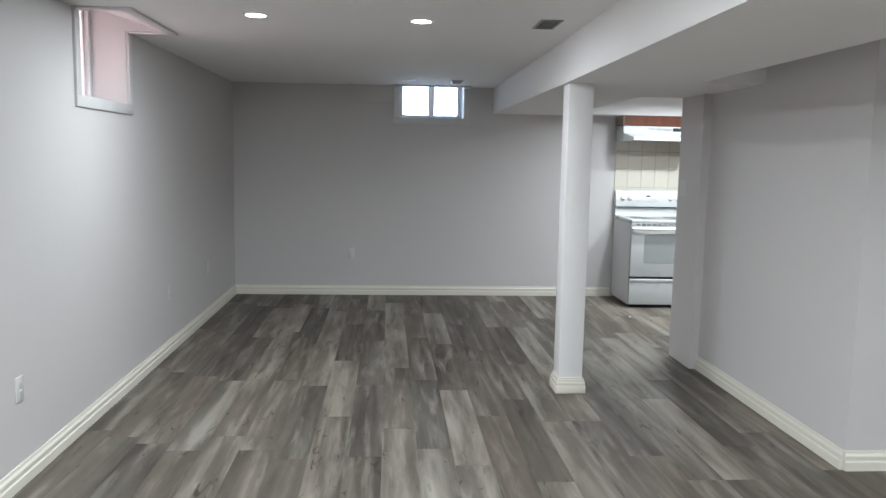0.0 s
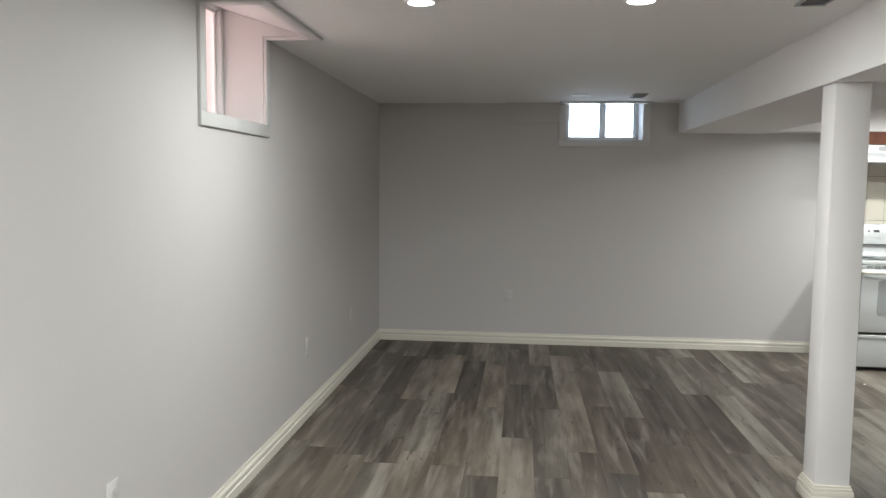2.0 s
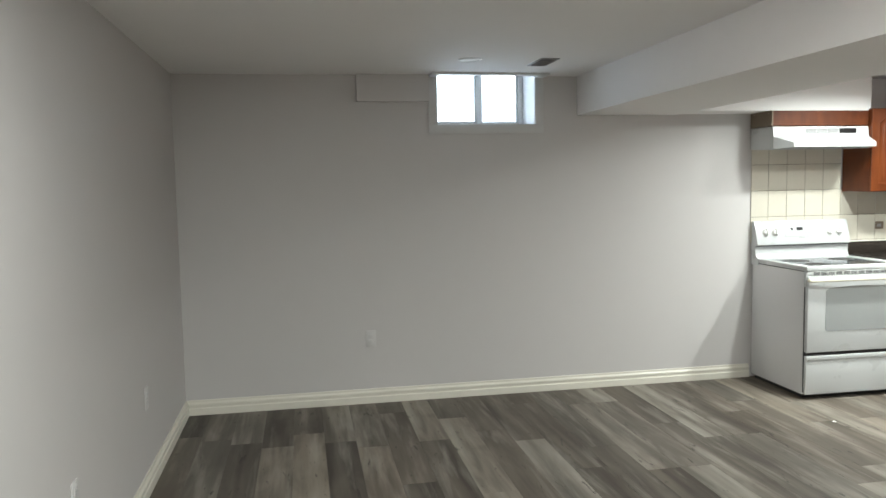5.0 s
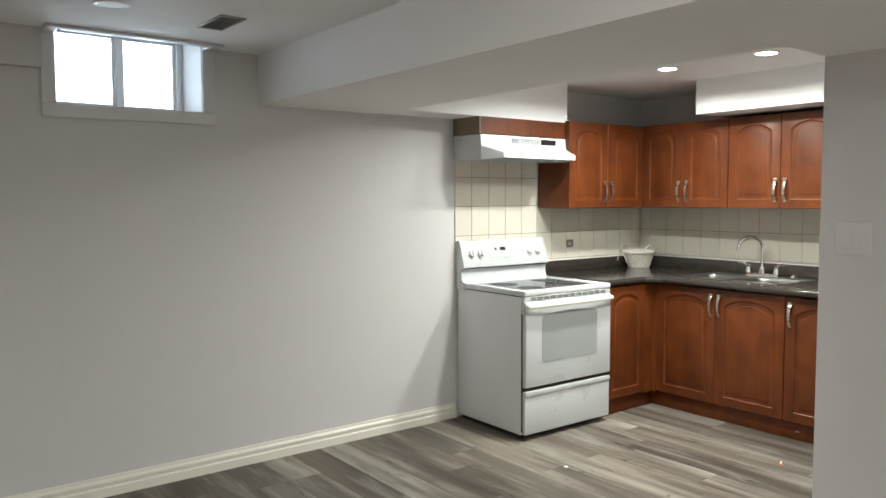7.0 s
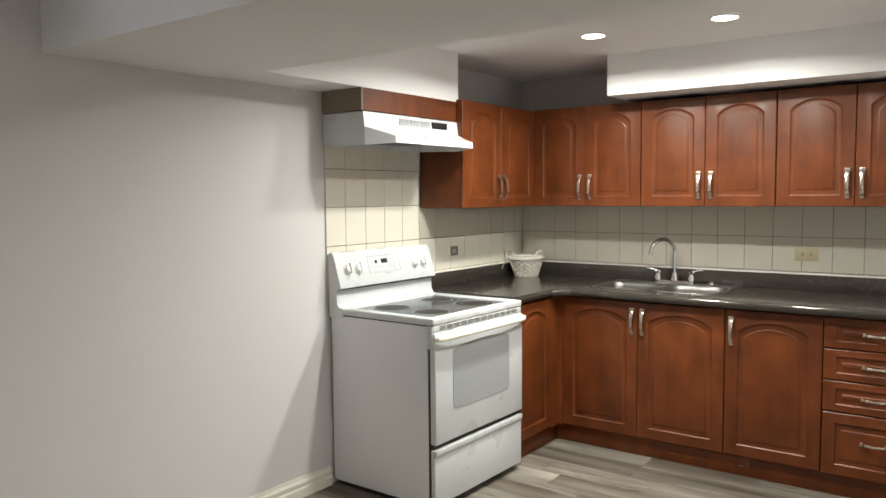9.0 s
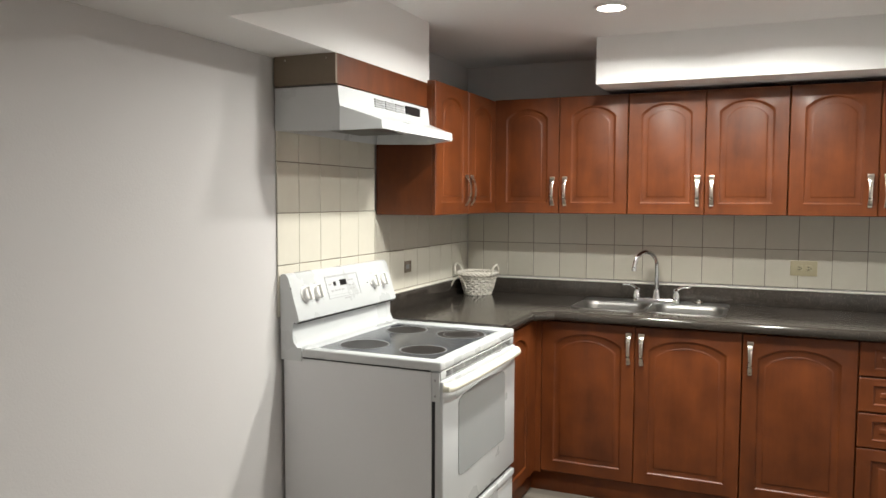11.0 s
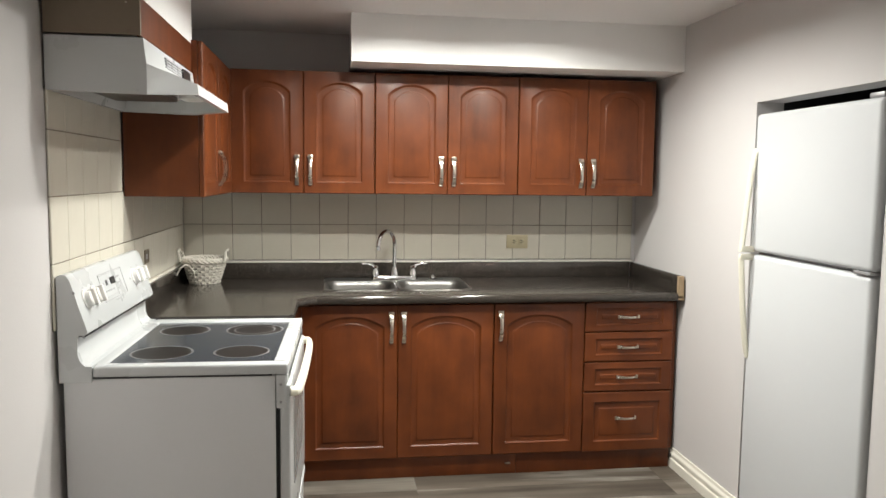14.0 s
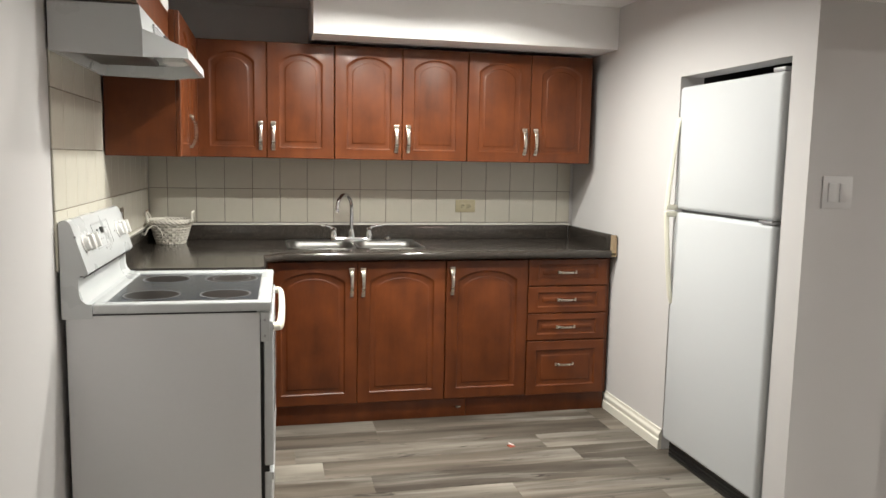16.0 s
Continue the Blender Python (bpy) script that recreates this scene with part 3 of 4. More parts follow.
boxes("plinth_clip", M_NICKEL, [(3.76, 3.774, 6.775, 6.8, 0.052, 0.058)], 0.002, label="small metal clip on cabinet plinth", category="clip")

# ---- counter with a rounded nose and an upstand ----
counter = thing("countertop", pose(0, 0, 0), "dark speckled laminate countertop with upstand", "countertop")
CT = 0.919
bm = bmesh.new()
hole = (3.885, 4.2, 6.97, 7.69)
x0, x1 = 3.718, 4.374
for r in ((x0, hole[0], 5.925, 7.735), (hole[0], hole[1], 5.925, hole[2]), (hole[0], hole[1], hole[3], 7.735), (hole[1], x1, 5.925, 7.735)):
    add_box(bm, r[0], r[1], r[2], r[3], CT - 0.04, CT)
prism(bm, [(3.226, 7.825), (x0 - 0.09, 7.825), (x0, 7.735), (x1, 7.735), (x1, 8.446), (3.226, 8.446)], Matrix(((1, 0, 0, 0), (0, 0, 1, 0), (0, 1, 0, CT - 0.04), (0, 0, 0, 1))), 0.04)
bmesh.ops.remove_doubles(bm, verts=bm.verts, dist=0.0005)
NOSE = [(0.004, -0.042), (-0.006, -0.042), (-0.014, -0.036), (-0.018, -0.026), (-0.018, -0.014), (-0.014, -0.005), (-0.006, 0), (0.004, 0.0005)]
make("slab", bm, M_COUNTER, counter)
bm = bmesh.new()
prism(bm, NOSE, pose(x0, 5.925, CT), 7.735 - 5.925)
prism(bm, NOSE, pose(x0 - 0.09, 7.825, CT, 0, 0, 90), 0.38)
prism(bm, NOSE, pose(x0, 7.735, CT, 0, 0, 45), 0.127)
make("nose", bm, M_COUNTER, counter, True)
bm = bmesh.new()
add_box(bm, 4.36, 4.381, 5.945, 8.45, CT, 1.004, 0.003)
add_box(bm, 3.226, 4.358, 8.43, 8.451, CT, 1.004, 0.003)
add_box(bm, 3.724, 4.358, 5.925, 5.945, CT, 1.004, 0.003)
make("upstand", bm, M_COUNTER, counter, True)
bm = bmesh.new()
add_box(bm, 3.7, 3.722, 5.921, 5.949, CT - 0.035, 1.003, 0.001)
make("raw_end", bm, M_CHIP, counter, False, "raw particle board end of the upstand")
boxes("caulk_line", M_CAULK, [(4.368, 4.3805, 5.93, 8.44, 1.0045, 1.012), (3.25, 4.366, 8.44, 8.4505, 1.0045, 1.012)], 0.002, label="white caulk bead along counter upstand", category="caulk", kind="structure")

# ---- sink ----
sink = thing("kitchen_sink", pose(4.06, 7.33, CT), "double-bowl stainless steel drop-in sink", "sink")


def rrect(w, h, r, n=6):
    out = []
    for cx, cy, a0 in ((w - r, h - r, 0), (-w + r, h - r, 90), (-w + r, -h + r, 180), (w - r, -h + r, 270)):
        for k in range(n + 1):
            a = radians(a0 + 90 * k / n)
            out.append((cx + r * math.cos(a), cy + r * math.sin(a)))
    return out


def bowl(bm, cx, cy, w, h, r, depth):
    rows = [(w + 0.03, h + 0.016, 0.0004), (w + 0.027, h + 0.0135, 0.0035), (w + 0.006, h + 0.005, 0.005), (w, h, 0.001), (w - 0.008, h - 0.008, -0.02), (w - 0.014, h - 0.014, -depth + 0.03), (w - 0.045, h - 0.045, -depth), (0.03, 0.03, -depth - 0.004)]
    rings = [[bm.verts.new((cx + x, cy + y, z)) for x, y in rrect(a, b, min(r, a * 0.95, b * 0.95))] for a, b, z in rows]
    for a, b in zip(rings, rings[1:]):
        for k in range(len(a)):
            bm.faces.new((a[k], a[(k + 1) % len(a)], b[(k + 1) % len(a)], b[k]))
    bm.faces.new(rings[-1])


for y in (0.187, -0.187):
    bm = bmesh.new()
    bowl(bm, -0.02, y, 0.155, 0.17, 0.07, 0.17)
    bmesh.ops.recalc_face_normals(bm, faces=bm.faces)
    for f in bm.faces:
        f.normal_flip()
    make("bowl", bm, M_STEEL, sink, True)
bm = bmesh.new()
t = bmesh.new()
ring = rrect(0.07, 0.375, 0.035)
lo, hi = [[t.verts.new((0.2 + x * k, y * k, z)) for x, y in ring] for z, k in ((0, 1), (0.004, 0.985))]
for k in range(len(lo)):
    t.faces.new((lo[k], lo[(k + 1) % len(lo)], hi[(k + 1) % len(lo)], hi[k]))
t.faces.new(hi)
merge(bm, t)
make("deck", bm, M_STEEL, sink, True)
for y in (-0.187, 0.187):
    bm = bmesh.new()
    lathe(bm, [(0.036, -0.17), (0.036, -0.1685), (0.02, -0.1685), (0.018, -0.1715), (0.0, -0.1715)], pose(-0.02, y, 0), 20)
    make("drain", bm, M_CHROME, sink, True)

faucet = thing("kitchen_faucet", pose(4.27, 7.325, CT + 0.004), "chrome gooseneck kitchen faucet with two levers", "faucet")
bm = bmesh.new()
t = bmesh.new()
ring = rrect(0.03, 0.125, 0.029)
lo, hi, top = [[t.verts.new((x * s, y * s, z)) for x, y in ring] for z, s in ((0, 1), (0.012, 0.98), (0.018, 0.86))]
for a, b in ((lo, hi), (hi, top)):
    for k in range(len(a)):
        t.faces.new((a[k], a[(k + 1) % len(a)], b[(k + 1) % len(a)], b[k]))
t.faces.new(top)
merge(bm, t)
make("base_plate", bm, M_CHROME, faucet, True)
bm = bmesh.new()
lathe(bm, [(0.024, 0.016), (0.022, 0.03), (0.016, 0.05), (0.0145, 0.065)], None, 20)
pts = [(0, 0, 0.06), (0, 0, 0.13), (0, 0, 0.19)]
dx, dy = -0.83, 0.56
for k in range(1, 13):
    a = math.pi * k / 12 * 0.95
    s = 0.085 * (1 - math.cos(a))
    pts.append((dx * s, dy * s, 0.19 + 0.078 * math.sin(a)))
pts += [(pts[-1][0] * 1.02, pts[-1][1] * 1.02, pts[-1][2] - 0.012)]
tube(bm, pts, 0.0115, 14)
tube(bm, [pts[-1], (pts[-1][0], pts[-1][1], pts[-1][2] - 0.018)], 0.0135, 14)
make("spout", bm, M_CHROME, faucet, True)
for s in (-1, 1):
    bm = bmesh.new()
    lathe(bm, [(0.021, 0), (0.02, 0.022), (0.015, 0.036), (0.016, 0.05), (0.01, 0.058)], None, 18)
    tube(bm, [(0, 0, 0.05), (-0.004, s * 0.02, 0.066), (-0.008, s * 0.045, 0.074), (-0.01, s * 0.075, 0.073)], [0.009, 0.008, 0.0075, 0.006], 10, 0.7)
    make("lever", bm, M_CHROME, faucet, True, m=pose(0, s * 0.102, 0.014))
strainer = thing("sink_stopper", pose(4.285, 7.11, CT + 0.004), "round chrome sink cap on the sink deck", "stopper")
bm = bmesh.new()
lathe(bm, [(0.024, 0), (0.026, 0.004), (0.022, 0.012), (0.01, 0.016), (0.009, 0.02), (0.0, 0.02)], None, 20)
make("cap", bm, M_CHROME, strainer, True)

# ---- basket ----
basket = thing("wicker_basket", pose(4.2, 8.315, CT), "white woven wicker basket with looped handles", "basket")
bm = bmesh.new()
for j in range(8):
    z = 0.009 + j * 0.0148
    R = 0.078 + 0.034 * (j / 7) ** 0.9
    weave = [R + 0.0062 * math.cos((k + j) * math.pi) for k in range(33)]
    tube(bm, [(q * math.cos(k * math.tau / 32), q * math.sin(k * math.tau / 32) * 0.9, z + 0.0022 * math.sin(k * 2.3 + j)) for k, q in enumerate(weave)], 0.0078, 6, 0.75)
make("woven_side", bm, M_WICKER, basket, True)
bm = bmesh.new()
for k in range(16):
    a = (k + 0.5) * math.tau / 16
    tube(bm, [(0.076 * math.cos(a), 0.069 * math.sin(a), 0), (0.112 * math.cos(a), 0.101 * math.sin(a), 0.122)], 0.004, 6)
lathe(bm, [(0.0, 0.002), (0.082, 0.002), (0.082, 0.008), (0.0, 0.008)], Matrix.Diagonal((1, 0.9, 1, 1)), 24, False)
make("ribs", bm, M_WICKER, basket, True)
bm = bmesh.new()
for j in range(3):
    tube(bm, [((0.12 + 0.006 * math.sin(k * 1.3 + j * 2.1)) * math.cos(k * math.tau / 48), (0.108 + 0.006 * math.sin(k * 1.3 + j * 2.1)) * math.sin(k * math.tau / 48), 0.122 + 0.008 * math.cos(k * 1.3 + j * 2.1)) for k in range(49)], 0.0075, 6)
make("braided_rim", bm, M_WICKER, basket, True)
for s in (-1, 1):
    bm = bmesh.new()
    for o in (0, 0.9):
        tube(bm, [(-0.03 + 0.05 * s * 0 + 0.048 * math.cos(math.pi * k / 12) + 0.004 * math.sin(k + o), s * (0.108 + 0.012 * math.sin(math.pi * k / 12)) + 0.004 * math.cos(k * 1.4 + o), 0.122 + 0.055 * math.sin(math.pi * k / 12)) for k in range(13)], 0.0055, 6)
    make("handle", bm, M_WICKER, basket, True)
bm = bmesh.new()
tube(bm, [(-0.1, 0.06, 0.1), (-0.118, 0.075, 0.108), (-0.122, 0.1, 0.09), (-0.12, 0.115, 0.06), (-0.118, 0.12, 0.05)], 0.004, 6)
tube(bm, [(-0.1, 0.06, 0.1), (-0.122, 0.055, 0.1), (-0.124, 0.035, 0.075), (-0.115, 0.03, 0.045)], 0.004, 6)
make("bow", bm, M_WICKER, basket, True)

# ---- range (local: x along the front, y from front to back) ----
stove = thing("electric_range", pose(2.457, 7.8, 0, 0, 0, -0.9), "white freestanding electric range with glass cooktop", "stove")
SW = 0.764
bm = bmesh.new()
add_box(bm, 0.004, SW - 0.004, 0.024, 0.638, 0.03, 0.871, 0.004)
make("body", bm, M_ENAMEL_SIDE_LIFTED, stove, True)
# black box stands for the shade under the range
bm = bmesh.new()
add_box(bm, 0.03, SW - 0.03, 0.05, 0.618, 0.0, 0.03)
make("foot_shade", bm, M_BLACK, stove, False, "black box for shade under the range")
# shade between body, cooktop, door and drawer, built as black strips
bm = bmesh.new()
add_box(bm, 0.008, SW - 0.008, 0.012, 0.024, 0.05, 0.872)
add_box(bm, 0.008, SW - 0.008, 0.034, 0.628, 0.868, 0.8765)
add_box(bm, 0.01, SW - 0.01, -0.004, 0.024, 0.3, 0.326)
make("gap_shade", bm, M_BLACK, stove, False, "black strips for shade behind the front panels")
bm = bmesh.new()
add_box(bm, 0, 0.048, -0.014, 0.555, 0.876, 0.91, 0.008, 3)
add_box(bm, 0.705, SW, -0.014, 0.555, 0.876, 0.91, 0.008, 3)
add_box(bm, 0.03, 0.72, -0.014, 0.034, 0.876, 0.91, 0.008, 3)
add_box(bm, 0.03, 0.72, 0.526, 0.568, 0.876, 0.91, 0.008, 3)
make("cooktop_frame", bm, M_ENAMEL_TONED_DOWN, stove, True)
bm = bmesh.new()
add_box(bm, 0.044, 0.709, 0.03, 0.53, 0.88, 0.9035)
make("glass_top", bm, M_CERAMIC, stove, False, "black ceramic glass cooktop")
for cx, cy, r in ((0.2, 0.402, 0.098), (0.2, 0.15, 0.09), (0.56, 0.402, 0.09), (0.56, 0.15, 0.105)):
    bm, bd = bmesh.new(), bmesh.new()
    for a, b in ((r - 0.007, r), (r * 0.72 - 0.005, r * 0.72)) if (cx > 0.5 and cy < 0.2) else ((r - 0.007, r),):
        lathe(bm, [(a, 0.9036), (a, 0.9042), (b, 0.9042), (b, 0.9036)], pose(cx, cy, 0), 40, False)
    lathe(bd, [(0.0, 0.9036), (r - 0.008, 0.9036), (r - 0.008, 0.9039), (0.0, 0.9039)], pose(cx, cy, 0), 36, False)
    make("burner_ring", bm, M_RING, stove)
    make("burner_disc", bd, M_RINGD, stove)
bm = bmesh.new()
PR = [(0.648, 0.862), (0.648, 1.178), (0.636, 1.184), (0.622, 1.182), (0.612, 1.17), (0.565, 1.016), (0.566, 1.008), (0.574, 1.004), (0.59, 1.003), (0.594, 0.99), (0.594, 0.945), (0.588, 0.925), (0.573, 0.911), (0.556, 0.9105), (0.556, 0.862)]
prism(bm, PR, Matrix(((0, 1, 0, 0), (1, 0, 0, 0), (0, 0, 1, 0), (0, 0, 0, 1))), SW)
make("backguard", bm, M_ENAMEL_TONED_DOWN, stove, True)
# black strip for the shade below the control panel
bm = bmesh.new()
add_box(bm, 0.004, SW - 0.004, 0.57, 0.594, 0.9995, 1.0032)
make("shadow_gap", bm, M_BLACK, stove)
# control panel frame: x along, z up the slope, -y outwards
lean = math.degrees(math.atan2(0.574 - 0.527, 1.17 - 1.016))
CP = pose(0, 0.565, 1.016, -lean)
for kx in (0.08, 0.155, 0.6, 0.675):
    bm = bmesh.new()
    lathe(bm, [(0.031, 0), (0.031, 0.004), (0.0265, 0.006), (0.024, 0.02), (0.021, 0.0225), (0.0, 0.0225)], pose(0, 0, 0, 90), 24)
    add_box(bm, -0.0075, 0.0075, -0.034, -0.01, -0.026, 0.026, 0.003)
    make("knob", bm, M_PLASTIC, stove, True, m=CP @ pose(kx, 0, 0.088))
bm = bmesh.new()
add_box(bm, 0.335, 0.385, -0.0012, 0.002, 0.098, 0.122, 0.0008)
make("display", bm, M_BLACK, stove, False, "black clock display", m=CP)
for r in ((0.287, 0.305, 0.1, 0.118), (0.545, 0.551, 0.085, 0.091)):
    bm = bmesh.new()
    add_box(bm, r[0], r[1], -0.001, 0.002, r[2], r[3], 0.0008)
    make("indicator", bm, M_BLACK, stove, m=CP)
bm = bmesh.new()
for bx, bz, bw in [(0.255 + 0.0, 0.105, 0.016), (0.4, 0.112, 0.02), (0.425, 0.112, 0.014)] + [(0.262 + i * 0.026, 0.078, 0.016) for i in range(4)] + [(0.4 + i * 0.024, 0.09, 0.014) for i in range(2)] + [(0.4 + i * 0.024, 0.075, 0.014) for i in range(2)] + [(0.345, 0.04, 0.045)]:
    add_box(bm, bx, bx + bw, -0.0008, 0.002, bz, bz + 0.006)
for a, b, c, d in ((0.24, 0.46, 0.1365, 0.138), (0.24, 0.46, 0.062, 0.063)):
    add_box(bm, a, b, -0.0008, 0.002, c, d)
for kx in (0.08, 0.155, 0.6, 0.675):
    add_box(bm, kx - 0.003, kx + 0.003, -0.0008, 0.002, 0.122, 0.126)
    add_box(bm, kx + 0.03, kx + 0.036, -0.0008, 0.002, 0.055, 0.059)
make("panel_print", bm, M_PRINT, stove, False, "small grey printed marks", m=CP, kind="stuff")
# raised line round the clock and keys
bm = bmesh.new()
for r in ((0.232, 0.478, 0.14, 0.1425), (0.232, 0.478, 0.05, 0.0525), (0.232, 0.2345, 0.0525, 0.14), (0.4755, 0.478, 0.0525, 0.14)):
    add_box(bm, r[0], r[1], -0.0012, 0.002, r[2], r[3])
make("panel_outline", bm, M_PRINT, stove, m=CP)
# screws on the side of the backguard and at the front edge of the side panel
for y, z in ((0.575, 1.0), (0.6, 1.13), (0.008, 0.79), (0.008, 0.845)):
    bm = bmesh.new()
    lathe(bm, [(0.0045, 0), (0.004, 0.0018), (0.0, 0.0018)], pose(0, y, z, 0, -90), 10, False)
    make("screw", bm, M_METAL_GREY, stove)
# oven door
door = new("oven_door")
door.parent = stove
bm = bmesh.new()
add_box(bm, 0.006, SW - 0.006, -0.02, 0.012, 0.324, 0.842, 0.006, 3)
make("door_panel", bm, M_ENAMEL_TONED_DOWN, door, True)
bm = bmesh.new()
pts = [(0.14, 0.487), (0.146, 0.472), (0.161, 0.466), (0.604, 0.466), (0.619, 0.472), (0.625, 0.487), (0.625, 0.734), (0.618, 0.749), (0.602, 0.757)]
pts += [(0.602 - 0.439 * k / 8, 0.757 + 0.014 * math.sin(math.pi * k / 8)) for k in range(1, 8)] + [(0.163, 0.757), (0.147, 0.749), (0.14, 0.734)]
prism(bm, pts, pose(0, -0.0225, 0), 0.004)
make("door_window", bm, M_OVENGLASS, door, False, "grey dotted oven window")
bm = bmesh.new()
tube(bm, [(0.012 + 0.74 * (0.5 - 0.5 * math.cos(math.pi * k / 24)), -0.02 - 0.029 * max(0.0, math.sin(math.pi * k / 24)) ** 0.27, 0.82) for k in range(25)], 0.016, 12, 0.72)
make("handle", bm, M_CREAM, door, True, "aged cream bow handle")
bm = bmesh.new()
add_box(bm, 0.006, SW - 0.006, -0.012, 0.024, 0.845, 0.874, 0.003)
for xx in (0.0, SW - 0.03):
    add_box(bm, xx, xx + 0.03, -0.008, 0.022, 0.77, 0.872, 0.003)
make("vent_strip", bm, M_ENAMEL_TONED_DOWN, stove, True)
bm = bmesh.new()
for k in range(12):
    for z in (0.852, 0.859, 0.866):
        add_box(bm, 0.05 + k * 0.056, 0.05 + k * 0.056 + 0.044, -0.0135, -0.01, z, z + 0.0035)
make("vent_slots", bm, M_BLACK, stove, kind="stuff")
bm = bmesh.new()
add_box(bm, 0.006, SW - 0.006, -0.014, 0.012, 0.035, 0.302, 0.006, 3)
add_box(bm, 0.006, SW - 0.006, -0.021, -0.012, 0.27, 0.302, 0.006, 3)
make("storage_drawer", bm, M_ENAMEL_TONED_DOWN, stove, True)

# ---- hood and the boxed trim above it ----
hood = thing("range_hood", pose(2.452, 8.452, 1.706), "white under-cabinet range hood", "range hood")
HW = 0.765
bm = bmesh.new()
t = bmesh.new()
V = lambda *p: t.verts.new(p)
d0, d1 = -0.275, -0.405
a = [V(0, 0, 0.008), V(HW, 0, 0.008), V(HW, 0, 0.16), V(0, 0, 0.16)]
b = [V(0, d0, 0.0), V(HW, d0, 0.0), V(HW, d0, 0.088), V(0, d0, 0.088), V(HW, d0 + 0.008, 0.16), V(0, d0 + 0.008, 0.16)]
c = [V(0.075, d1, 0.01), V(HW - 0.045, d1, 0.01), V(HW - 0.045, d1 + 0.003, 0.042), V(0.075, d1 + 0.003, 0.042)]
for f in ((a[3], a[2], b[4], b[5]), (b[5], b[4], b[2], b[3]), (b[3], b[2], c[2], c[3]), (c[3], c[2], c[1], c[0]), (a[0], a[3], b[5], b[3], b[0]),
          (a[1], b[1], b[2], b[4], a[2]), (b[0], b[3], c[3], c[0]), (b[1], c[1], c[2], b[2])):
    t.faces.new(f)
# recessed underside
i = [V(0.02, -0.02, 0.006), V(HW - 0.02, -0.02, 0.006), V(HW - 0.06, d1 + 0.02, 0.012), V(0.09, d1 + 0.02, 0.012), V(0.02, d0, 0.004), V(HW - 0.02, d0, 0.004)]
j = [V(0.03, -0.03, 0.05), V(HW - 0.03, -0.03, 0.05), V(HW - 0.07, d1 + 0.03, 0.05), V(0.1, d1 + 0.03, 0.05), V(0.03, d0, 0.05), V(HW - 0.03, d0, 0.05)]
outer = [a[0], a[1], b[1], c[1], c[0], b[0]]
inner = [i[0], i[1], i[5], i[2], i[3], i[4]]
deepr = [j[0], j[1], j[5], j[2], j[3], j[4]]
for p, q in ((outer, inner), (inner, deepr)):
    for k in range(6):
        t.faces.new((p[k], p[(k + 1) % 6], q[(k + 1) % 6], q[k]))
t.faces.new(deepr)
bmesh.ops.recalc_face_normals(t, faces=t.faces)
merge(bm, t)
make("shell", bm, M_ENAMEL_TONED_DOWN, hood)
bm = bmesh.new()
for g in range(3):
    for r in range(4):
        add_box(bm, 0.262 + g * 0.088, 0.262 + g * 0.088 + 0.076, d0 - 0.0015, d0 + 0.01, 0.112 + r * 0.009, 0.1165 + r * 0.009)
make("vent_slots", bm, M_PRINT, hood, kind="stuff")
bm = bmesh.new()
add_box(bm, 0.53, 0.66, d0 - 0.0022, d0 + 0.01, 0.112, 0.145)
make("switch_panel", bm, M_BLACK, hood, False, "black switch panel")
bm = bmesh.new()
add_box(bm, 0.2, 0.56, -0.25, -0.04, 0.03, 0.048, 0.003)
make("filter", bm, M_STEEL, hood, True, "aluminium mesh filter")
bm = bmesh.new()
lathe(bm, [(0.05, 0.05), (0.048, 0.03), (0.03, 0.022), (0.0, 0.02)], pose(0.42, -0.33, 0), 20, False)
make("lens", bm, M_PLASTIC, hood, True)
trimbox = thing("hood_trim_box", pose(2.447, 8.452, 1.872), "cherry boxed trim with raw brown side board", "trim box")
bm = bmesh.new()
add_box(bm, 0.012, 0.772, -0.262, -0.246, 0, 0.107, 0.001)
make("front_board", bm, M_CHERRY, trimbox)
bm = bmesh.new()
add_box(bm, 0, 0.012, -0.262, 0, 0, 0.107, 0.001)
make("side_board", bm, M_RAWSIDE, trimbox, False, "unfinished brown board with two screws")
for y in (-0.05, -0.225):
    bm = bmesh.new()
    lathe(bm, [(0.004, 0), (0.0035, 0.0015), (0.0, 0.0015)], pose(0, y, 0.09, 0, -90), 10, False)
    make("screw", bm, M_NICKEL, trimbox)

# ---- fridge (local: x to its right seen from the front, facing +y in the world) ----
fridge = thing("refrigerator", pose(3.066, 5.948, 0, 0, 0, 180), "white top-freezer refrigerator set in a niche", "refrigerator")
FW = 0.728
bm = bmesh.new()
add_box(bm, 0.006, FW - 0.006, 0.062, 0.72, 0.02, 1.742, 0.006)
make("cabinet", bm, M_FRIDGE, fridge, True)
for nm, z0, z1 in (("freezer_door", 1.193, 1.75), ("fridge_door", 0.085, 1.18)):
    bm = bmesh.new()
    add_box(bm, 0, FW, 0, 0.056, z0, z1, 0.018, 5)
    make(nm, bm, M_FRIDGE, fridge, True)
bm = bmesh.new()
add_box(bm, 0.02, FW - 0.02, 0.03, 0.07, 0.0, 0.082, 0.004)
for k in range(4):
    add_box(bm, 0.03, FW - 0.03, 0.026, 0.032, 0.014 + k * 0.017, 0.022 + k * 0.017)
make("kick_grille", bm, M_BLACK, fridge, True)
bm = bmesh.new()
add_box(bm, FW - 0.085, FW - 0.005, -0.004, 0.05, 1.1805, 1.1925, 0.003)
make("hinge", bm, M_METAL_GREY, fridge, True)
bm = bmesh.new()
add_box(bm, FW - 0.09, FW - 0.02, 0.02, 0.1, 1.751, 1.769, 0.005)
